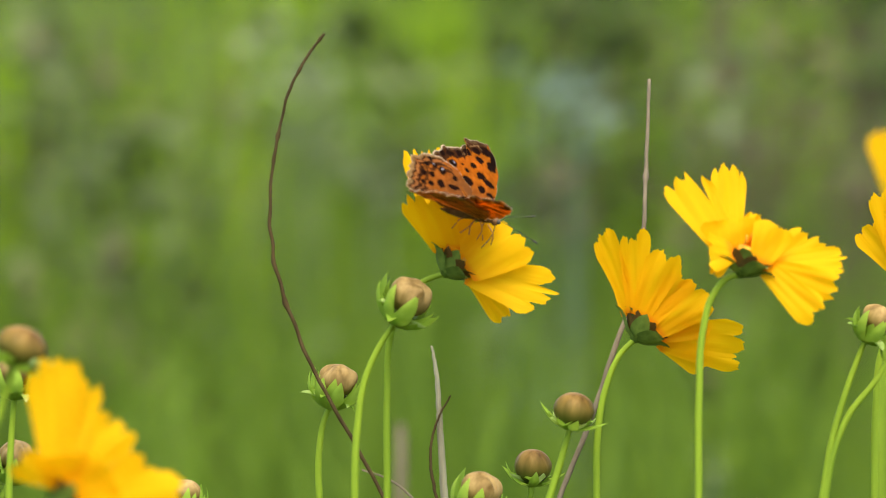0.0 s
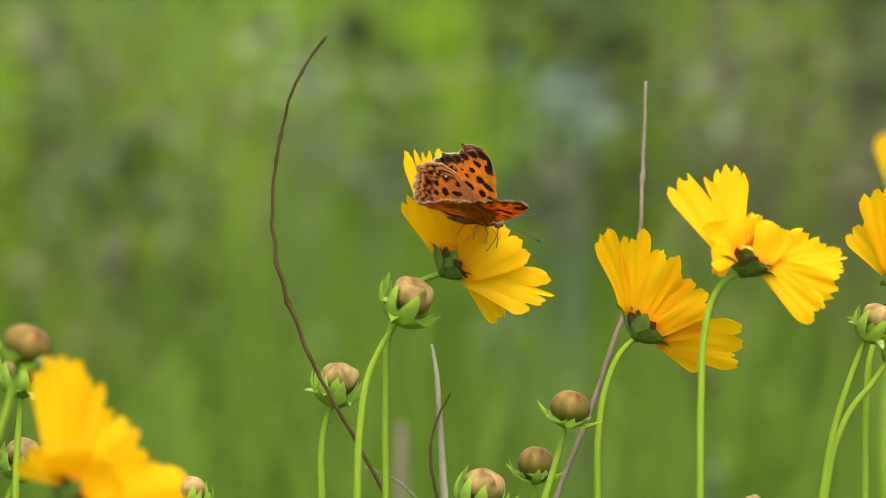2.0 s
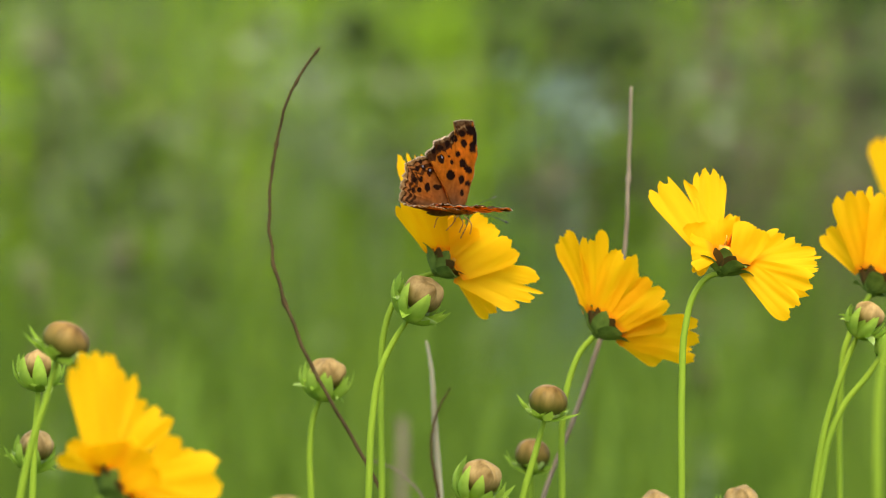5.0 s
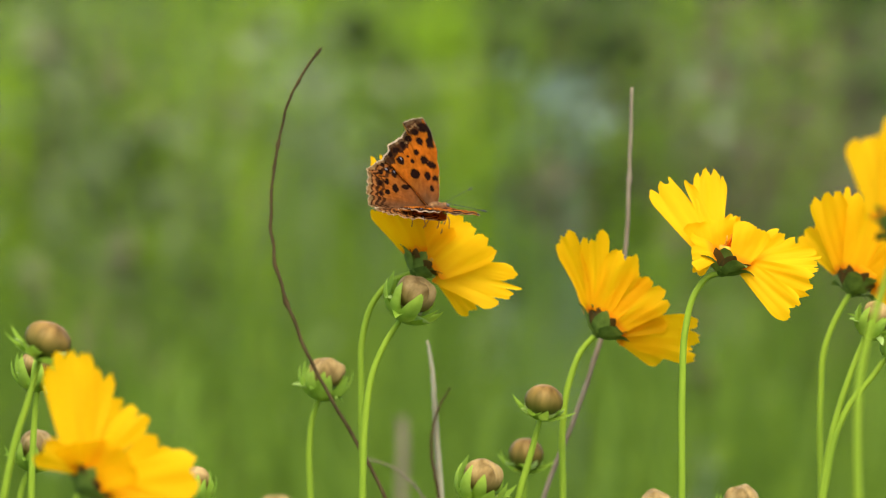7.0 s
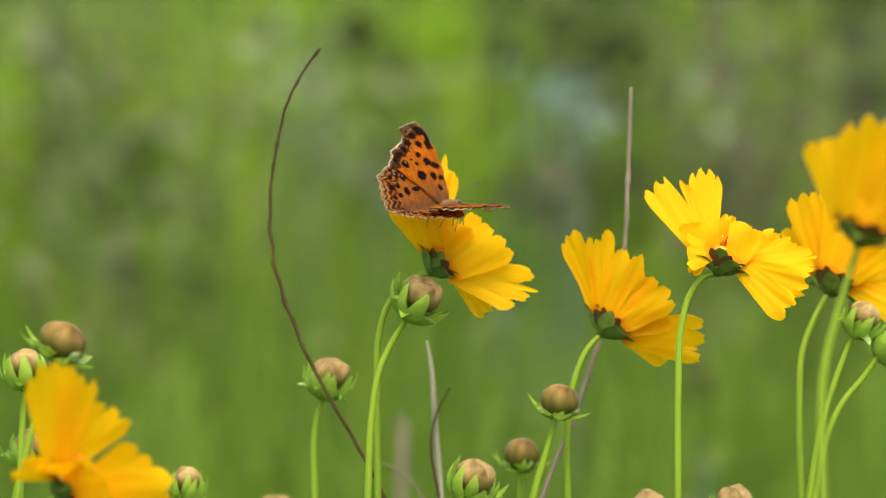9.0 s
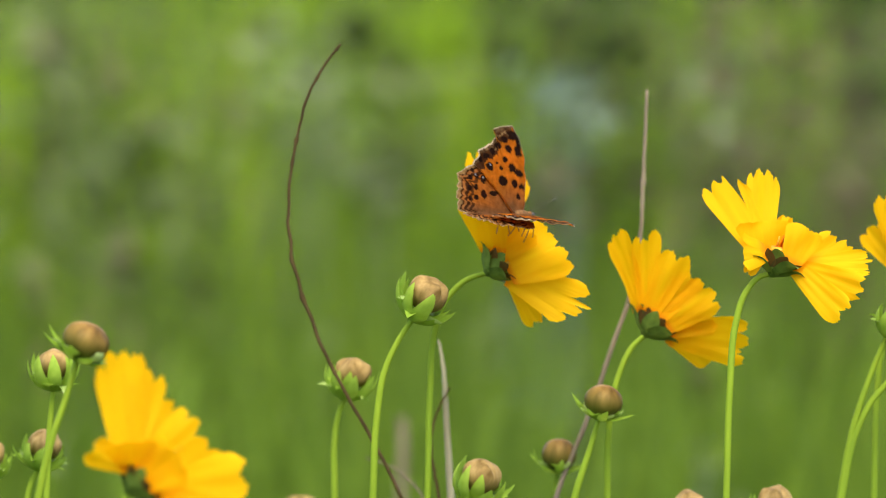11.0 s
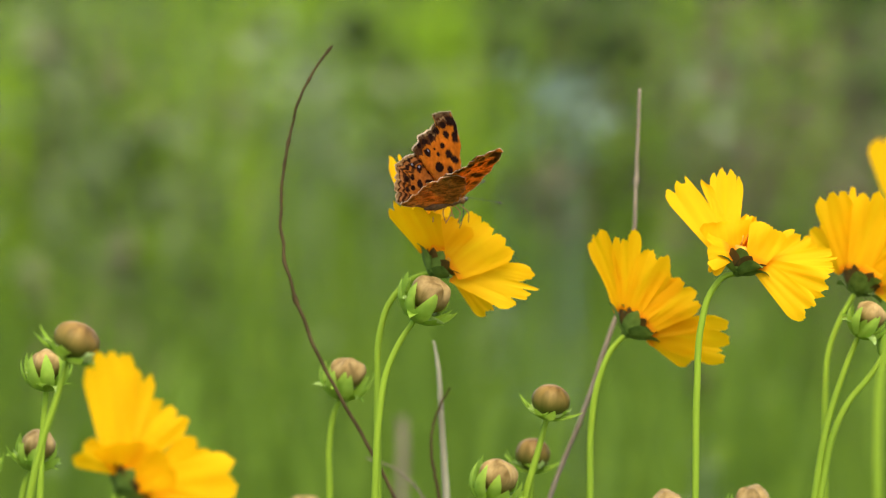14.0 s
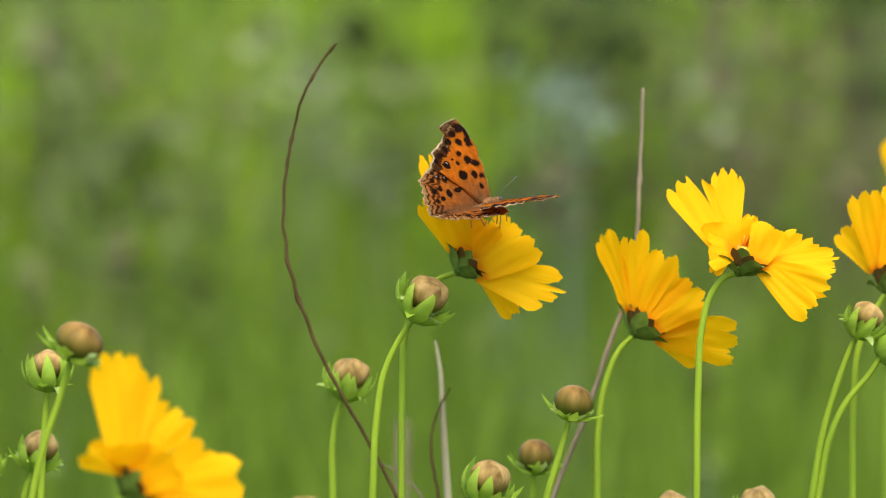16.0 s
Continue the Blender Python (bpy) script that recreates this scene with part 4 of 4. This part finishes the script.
    return new(name, me)


def butterfly():
    root = tagged(new("butterfly"), "orange butterfly with black spots and ragged wing edges", "butterfly")
    bm = bmesh.new()
    body_line = [Vector(q) * 0.001 for q in ((4.6, 0, 0.6), (3.4, 0, 0.9), (1.0, 0, 0.6), (-1.5, 0, 0.1), (-5.0, 0, -0.5), (-9.0, 0, -1.0), (-12.5, 0, -1.4))]
    prof = ((0, 0.8), (0.12, 1.5), (0.3, 2.0), (0.42, 1.7), (0.52, 1.25), (0.7, 1.6), (0.88, 1.1), (1.0, 0.3))

    def fat(s):
        for (a, ra), (b, rb) in zip(prof, prof[1:]):
            if s <= b:
                return (ra + (rb - ra) * (s - a) / (b - a)) * 0.001
        return 0.0003
    tube(bm, glide(body_line, 26), lambda q: fat(q) * 0.78, 12)
    part("body", bm, FUZZ, root, "furry dark brown body")
    bm = bmesh.new()
    bmesh.ops.create_uvsphere(bm, u_segments=14, v_segments=10, radius=0.0012)
    hd = part("head", bm, FUZZ, root)
    hd.location = (0.0056, 0, 0.0008)
    for sgn in (1, -1):
        bm = bmesh.new()
        bmesh.ops.create_uvsphere(bm, u_segments=10, v_segments=8, radius=0.0007)
        e = part("eye", bm, DARK, hd)
        e.location = (0.0005, sgn * 0.0011, 0.0003)
        bm = bmesh.new()
        tip = Vector((0.0125, 0.0010, 0.0056)) if sgn > 0 else Vector((0.0125, -0.0060, -0.0010))
        tube(bm, glide([Vector((0.0005, sgn * 0.0004, 0.001)), tip * 0.5 + Vector((0, 0, 0.0006)), tip], 16), lambda s: 0.00009 if s < 0.85 else 0.00009 + 0.00028 * math.sin((s - 0.85) / 0.15 * math.pi), 6)
        part("antenna", bm, DARK, hd, "thin antenna with a dark knob")
        for k, (fx, ex) in enumerate(((3.2, 6.0), (0.5, 1.0), (-1.5, -5.0))):
            bm = bmesh.new()
            tube(bm, glide([Vector((fx, sgn * 1.0, -0.6)) * 0.001, Vector((fx + (ex - fx) * 0.5, sgn * 3.2, -2.4)) * 0.001, Vector((ex, sgn * 2.4, -5.6)) * 0.001], 10), 0.00017, 6)
            part("leg", bm, LEG, root)
    bm = bmesh.new()
    tube(bm, glide([Vector((6.2, 0, 0)) * 0.001, Vector((6.6, 0, -3)) * 0.001, Vector((5.0, 0, -7.5)) * 0.001], 10), 0.00014, 5)
    part("proboscis", bm, DARK, root)
    wings = []
    for sgn in (1, -1):
        for nm, out, sp, lift, hind in (("forewing", FORE, SPOTS, 0.0003, 0), ("hindwing", HIND, SPOTS_HIND, 0.0, 1)):
            wg = wing_mesh(nm, out, sp, sgn, lift, hind)
            wg.parent = root
            wings.append((wg, sgn))
    return root, wings


insect, wings = butterfly()


def bee():
    root = tagged(new("bee"), "small brown bee in flight low over the flowers", "bee")
    bm = bmesh.new()
    tube(bm, glide([Vector(q) * 0.001 for q in ((5, 0, 0), (3, 0, 0.3), (0, 0, 0), (-3, 0, -0.6), (-6, 0, -2))], 20), lambda s: 0.0002 + 0.0026 * abs(math.sin(math.pi * (0.06 + s * 0.92))) * (0.75 if 0.4 < s < 0.5 else 1), 12)
    part("body", bm, FUZZ, root, "fuzzy brown banded body")
    for sgn in (1, -1):
        bm = bract_mesh(0.008, 0.003, 0.1, 0.1)
        q = part("wing", bm, STRAW, root)
        q.matrix_basis = pose(0.001, sgn * 0.001, 0.002, 0, -25, sgn * 100)
        for k in range(3):
            bm = bmesh.new()
            tube(bm, [Vector((0.002 - k * 0.002, sgn * 0.0015, -0.001)), Vector((0.001 - k * 0.002, sgn * 0.003, -0.004)), Vector((-0.001 - k * 0.002, sgn * 0.002, -0.006))], 0.0003, 5)
            part("leg", bm, DARK, root)
    return root


flying_bee = bee()

# ---------------------------------------------------------------- what moves
TIMES = [0, 0.5, 1, 1.5, 2, 2.5, 3, 3.5, 4, 6.5, 7, 7.5, 8, 8.5, 9, 9.5, 12, 12.5, 13, 13.5, 14, 14.5, 15, 15.5, 16]


def nearness(t):
    for (a, p), (b, q) in zip(NEARNESS, NEARNESS[1:]):
        if t <= b:
            return p + (q - p) * (t - a) / (b - a)
    return NEARNESS[-1][1]


def sway(root, x, w, spots, height, nods=(), between=()):
    """The wind tips a plant about its foot: spots are the ways of its head across the plan at TIMES, between: more of them as (time, way), height its lever.
    nods: time, tilt towards the path and turn of the head."""
    k = CELL * (D0 + w) / D0
    base = root.location.copy()
    rows = []
    for t, q in sorted(list(zip(TIMES, spots)) + list(between)):
        s = nearness(t)
        shift = ((q - 784) * (D0 + w + D0 * (1 / s - 1)) / (D0 + w) - (x - 784)) * k
        rows.append((t, pose(base.x, base.y, base.z, 0, math.degrees(math.atan(shift / height)), 0)))
    walk(root, rows)
    for head in root.children:
        if nods and head.name.startswith("flower_head"):
            m = head.matrix_basis.copy()
            place = Matrix.Translation(m.translation)
            walk(head, [(t, place @ pose(0, 0, 0, tilt, turn, 0) @ place.inverted() @ m) for t, tilt, turn in nods])


def motions():
    sway(twig, 574, 0, [574, 574, 559, 564, 577, 576, 584, 585, 560, 576, 569, 560, 571, 566, 567, 602, 603, 603, 597, 588, 588, 588, 583, 594, 594], 0.57)
    sway(stick, 1146, 0.047, [1146, 1148, 1139, 1137, 1140, 1135, 1136, 1133, 1113, 1120, 1116, 1109, 1113, 1110, 1114, 1136, 1141, 1141, 1136, 1130, 1129, 1130, 1127, 1133, 1135], 0.55)
    sway(pale_stick, 772, 0.047, [772, 772, 765, 767, 772, 772, 773, 774, 760, 767, 764, 758, 761, 760, 763, 783, 784, 782, 779, 775, 775, 775, 773, 776, 778], 0.48)
    ride = [893, 874, 835, 885, 887, 887, 908, 897, 907, 839, 831, 839, 879, 866, 861, 992, 977, 902, 931, 929, 862, 897, 890, 880, 911]
    ride_between = [(0.2, 886), (0.7, 866), (1.2, 861), (1.7, 867), (2.2, 903), (2.7, 889), (3.2, 904), (3.7, 897), (4.2, 893), (6.3, 848), (6.7, 874), (7.2, 831), (7.7, 770), (8.2, 944), (8.7, 842), (9.2, 893), (9.7, 985), (11.8, 962), (12.2, 915), (12.7, 949), (13.2, 885), (13.7, 920), (14.2, 901), (14.7, 858), (15.2, 904), (15.7, 910)]
    sway(flower_a, 893, 0, ride, 0.52,
         ((0, 0, 0), (4, 0, 2), (6.5, 4, -1), (7.5, 4, -1), (9, 3, 0), (9.5, 0, 9), (12, 0, 4), (12.5, 2, 0), (13, 0, 2), (14, 3, -1), (16, 0, 0)), ride_between)
    sway(flower_d, 1161, 0.012, [1161, 1161, 1130, 1132, 1161, 1145, 1158, 1150, 1069, 1122, 1090, 1060, 1130, 1106, 1099, 1200, 1168, 1173, 1161, 1152, 1144, 1152, 1135, 1168, 1158], 0.50,
         between=[(0.2, 1166), (0.7, 1138), (1.2, 1148), (1.7, 1130), (2.2, 1159), (2.7, 1153), (3.2, 1153), (3.7, 1139), (4.2, 1075), (6.3, 1111), (6.7, 1096), (7.2, 1101), (7.7, 1043), (8.2, 1134), (8.7, 1130), (9.2, 1119), (9.7, 1173), (11.8, 1180), (12.2, 1157), (12.7, 1161), (13.2, 1157), (13.7, 1143), (14.2, 1151), (14.7, 1157), (15.2, 1148), (15.7, 1169)])
    sway(flower_e, 1258, -0.03, [1258, 1251, 1218, 1243, 1262, 1252, 1277, 1247, 1256, 1221, 1227, 1196, 1265, 1233, 1219, 1313, 1319, 1254, 1287, 1238, 1255, 1249, 1241, 1270, 1257], 0.52,
         between=[(0.2, 1263), (0.7, 1225), (1.2, 1247), (1.7, 1230), (2.2, 1275), (2.7, 1251), (3.2, 1279), (3.7, 1249), (4.2, 1234), (6.3, 1222), (6.7, 1224), (7.2, 1241), (7.7, 1173), (8.2, 1272), (8.7, 1236), (9.2, 1232), (9.7, 1340), (11.8, 1307), (12.2, 1304), (12.7, 1275), (13.2, 1282), (13.7, 1251), (14.2, 1268), (14.7, 1271), (15.2, 1256), (15.7, 1298)])
    sway(flower_f, 1533, 0.02, [1533, 1503, 1433, 1497, 1516, 1516, 1532, 1510, 1490, 1497, 1431, 1423, 1394, 1548, 1390, 1595, 1600, 1510, 1519, 1543, 1440, 1565, 1437, 1580, 1495], 0.52,
         between=[(0.2, 1535), (0.7, 1450), (1.2, 1462), (1.7, 1523), (2.2, 1503), (3.2, 1515), (3.7, 1559), (4.2, 1471), (6.3, 1487), (6.7, 1479), (7.2, 1438), (7.7, 1325), (8.2, 1560), (8.7, 1491), (9.2, 1418), (9.7, 1610), (11.8, 1507), (12.2, 1590), (12.7, 1442), (13.2, 1580), (13.7, 1446), (14.2, 1520), (14.7, 1501), (15.2, 1462), (15.7, 1547)])
    sway(flower_g, 1535, -0.24, [1535, 1535, 1532, 1540, 1548, 1526, 1542, 1536, 1535, 1535, 1497, 1522, 1490, 1560, 1427, 1590, 1600, 1557, 1575, 1543, 1536, 1512, 1541, 1536, 1557], 0.54,
         ((0, 0, 0), (8.5, 0, 0), (9, 18, -2), (9.5, 0, 0), (16, 0, 0)))
    sway(flower_n, 78, -0.20, [78, 54, 40, 58, 88, 115, 131, 153, 160, 135, 120, 118, 78, 123, 76, 196, 222, 266, 200, 239, 190, 176, 169, 173, 200], 0.49,
         ((0, 4, 4), (1.5, 4, 4), (3.5, 5, 0), (7.5, 5, 0), (8, 14, 2), (8.5, 8, 0), (9, 28, 6), (9.5, 0, 0), (12, 6, 0), (16, 5, 0)))
    sway(bud_b, 720, -0.012, [720, 729, 707, 720, 724, 730, 724, 738, 743, 736, 730, 737, 712, 747, 741, 738, 758, 756, 765, 740, 755, 738, 746, 749, 751], 0.50)
    sway(bud_c, 602, 0.03, [602, 603, 586, 586, 606, 600, 611, 611, 574, 599, 582, 564, 593, 582, 590, 625, 631, 634, 623, 617, 619, 619, 608, 622, 625], 0.48)
    sway(bud_i, 1021, 0, [1021, 1011, 975, 1014, 1014, 1012, 1027, 1015, 1029, 983, 968, 983, 1011, 982, 995, 1060, 1072, 1014, 1035, 1041, 980, 1018, 1010, 1000, 1020], 0.47,
         between=[(0.2, 1010), (0.7, 1002), (1.2, 986), (1.7, 998), (2.2, 1026), (3.2, 1022), (3.7, 1010), (4.2, 1006), (6.3, 966), (6.7, 994), (7.2, 966), (7.7, 925), (8.2, 1050), (8.7, 974), (9.2, 994), (9.7, 1095), (11.8, 1061), (12.2, 1034), (12.7, 1054), (13.2, 986), (13.7, 1034), (14.2, 1019), (14.7, 983), (15.2, 1019), (15.7, 1025)])
    sway(bud_j, 940, 0.045, [940, 939, 913, 928, 945, 937, 959, 934, 949, 923, 928, 900, 946, 923, 920, 965, 988, 946, 974, 940, 940, 945, 937, 952, 945], 0.46)
    sway(bud_k, 845, 0, [845, 851, 833, 835, 850, 850, 838, 859, 851, 844, 849, 854, 821, 865, 835, 841, 850, 867, 887, 844, 875, 850, 863, 866, 861], 0.45)
    sway(bud_l, 41, -0.13, [41, 15, 20, 38, 51, 69, 81, 109, 118, 98, 87, 74, 66, 101, 112, 136, 168, 211, 130, 188, 136, 130, 126, 127, 141], 0.49)
    sway(bud_o, 10, 0, [20, 15, 12, 20, 32, 42, 48, 58, 62, 62, 60, 58, 52, 62, 38, 84, 92, 75, 90, 71, 77, 78, 64, 88, 79], 0.49)
    sway(bud_m, 31, 0.02, [31, 27, 23, 31, 43, 55, 57, 70, 66, 67, 67, 67, 63, 70, 58, 67, 84, 67, 84, 66, 70, 72, 61, 81, 74], 0.46)
    sway(bud_m2, -14, 0.03, [-48, -48, -55, -48, -40, -35, -30, -20, -25, -20, -22, -20, -25, -20, -30, -10, 8, 5, 0, -15, -10, -8, -20, 0, -5], 0.46)
    sway(bud_q, 320, 0.02, [320, 322, 318, 322, 330, 335, 330, 340, 325, 332, 338, 335, 320, 350, 322, 340, 345, 345, 355, 340, 345, 350, 340, 352, 350], 0.45)
    sway(bud_h, 1548, 0, [1548, 1545, 1510, 1538, 1548, 1539, 1559, 1528, 1542, 1520, 1548, 1530, 1545, 1534, 1525, 1590, 1575, 1540, 1557, 1535, 1535, 1545, 1533, 1545, 1530], 0.49)
    sway(bud_h2, 1562, 0, [1562, 1560, 1530, 1555, 1562, 1555, 1570, 1548, 1558, 1540, 1560, 1550, 1562, 1552, 1545, 1600, 1590, 1560, 1572, 1555, 1555, 1562, 1552, 1562, 1550], 0.48)

    low = [1324, 1318, 1285, 1315, 1322, 1312, 1330, 1302, 1310, 1298, 1305, 1285, 1318, 1300, 1293, 1350, 1365, 1345, 1350, 1325, 1325, 1330, 1320, 1340, 1335]
    sway(bud_r, 1324, 0.02, low, 0.45)
    sway(bud_u, 1252, 0.02, [q - 70 for q in low], 0.45)
    sway(bud_s, 1170, 0.02, [q - 150 for q in low], 0.45)
    sway(bud_t, 460, 0.20, [460, 455, 450, 465, 475, 492, 505, 515, 508, 505, 490, 495, 480, 505, 490, 533, 540, 545, 544, 535, 545, 540, 531, 536, 545], 0.45)

    # the bee crosses behind the low flower and is gone
    walk(flying_bee, [(t, Matrix.Translation(at(x, y, 0.0)) @ pose(0, 0, 0, 0, p, 20)) for t, x, y, p in
                      ((0, -300, 760, 0), (0.8, -90, 745, 0), (1.0, 5, 742, 10), (1.2, 120, 745, 0), (1.3, 180, 727, -10), (1.4, 215, 727, 20), (1.5, 275, 795, 40), (1.6, 300, 890, 30), (1.8, 330, 1050, 0), (16, 330, 1050, 0))])

    # the butterfly: time, place of its wing roots, pitch, turn, lift of the far and the near wings, sweep of the near ones and of the far forewing, its extra lift
    poses = [(0, 846, 386, 23.5, 30.5, 46, 17, 29, -6, -5), (0.5, 832, 391, 22.5, 32, 48, 20, 28, -7, -6), (1, 796, 393, 21.5, 31.5, 44, 26, 25, -8, -8), (1.5, 850, 398, 22.5, 32.5, 48, 21, 25, -7, -6), (2, 853, 394, 19, 36.5, 51, 22, 24, -8, -9),
             (2.5, 843, 385, 12, 42, 54, 10, 23, -6, -9), (3, 864, 375.5, 17.5, 46.5, 55, 12, 19, -4, 0), (3.5, 847, 377, 16.8, 46.8, 68, 24.6, 21, -4.8, 1), (4, 849, 380, 19.6, 48.7, 81.7, 17, 24.6, -4, 4), (6.5, 770, 371, 3, 49, 70, 0, 21, 0, 0), (7, 762, 370, 4, 45, 69, 0, 25, 0, 0),
             (7.5, 756, 373, 4, 45, 68, 0, 9, 0, 0), (8, 808, 376, 3, 46, 62, 0, 16, 0, 0), (8.5, 800, 371, 0, 50, 67, 0, 15, 0, 0), (9, 785, 367, -2, 50, 62, 0, 16, 0, 0), (9.5, 947, 405, 20, 48, 73, 3, 23, -2, 0), (12, 926, 372, 2, 47, 64, 0, 20, 0, 0),
             (12.5, 831, 365, -6, 50, 67, 4, 16, 0, 0), (13, 862, 370, 0, 50, 76, 22, 17, -3, 0), (13.5, 874, 367, 5, 54, 82, 42, 14, -2.5, 0.7), (14, 797, 360, 2, 52, 76.5, 39, 17, -5, 0.5), (14.5, 845, 365, -8, 54, 70, 8, 6, 0, 0),
             (15, 822, 364, -5, 53, 67, 0, 8, 0, 0), (15.5, 818, 365, -7, 52, 68, 5, 9, 0, 0), (16, 859, 365, -9, 51, 70, 0, 9, 0, 0)]
    seat, extra = dict(zip(TIMES, ride)), []
    for t, q in ride_between:
        a, b = [(p, n) for p, n in zip(poses, poses[1:]) if p[0] < t < n[0] and p[0] in seat and n[0] in seat][0]
        u = (t - a[0]) / (b[0] - a[0])
        mid = [p + (n - p) * u for p, n in zip(a, b)]
        mid[1] = q + (a[1] - seat[a[0]]) * (1 - u) + (b[1] - seat[b[0]]) * u
        if t == 13.2:
            mid[6] = 2          # the near wings drop for a moment
        extra.append(tuple(mid))
    poses = sorted(poses + extra)
    rows, far, far_fore, near, fore = [], [], [], [], []
    for t, x, y, p, yaw, up_far, up_near, sweep, back, more in poses:
        s = nearness(t)
        q = at(784 + (x - 784) / s, 441 + (y - 441) / s, -0.010)
        rows.append((t, Matrix.Translation(q) @ pose(0, 0, 0, 0, p, 0) @ pose(0, 0, 0, 0, 0, yaw)))
        far.append((t, pose(0, 0.0007, 0.0004, up_far, 0, 0)))
        far_fore.append((t, pose(0, 0.0007, 0.0004, up_far + more, 0, 0) @ pose(0, 0, 0, 0, 0, back)))
        near.append((t, pose(0, -0.0010, -0.0002, 8 - up_near if up_near < 10 else -up_near, 0, 0)))
        fore.append((t, pose(0, -0.0010, -0.0002, -up_near, 0, 0) @ pose(0, 0, 0, 0, 0, -sweep)))
    walk(insect, rows)
    for wg, sgn in wings:
        front = wg.name.startswith("forewing")
        walk(wg, (far_fore if front else far) if sgn > 0 else fore if front else near)


motions()
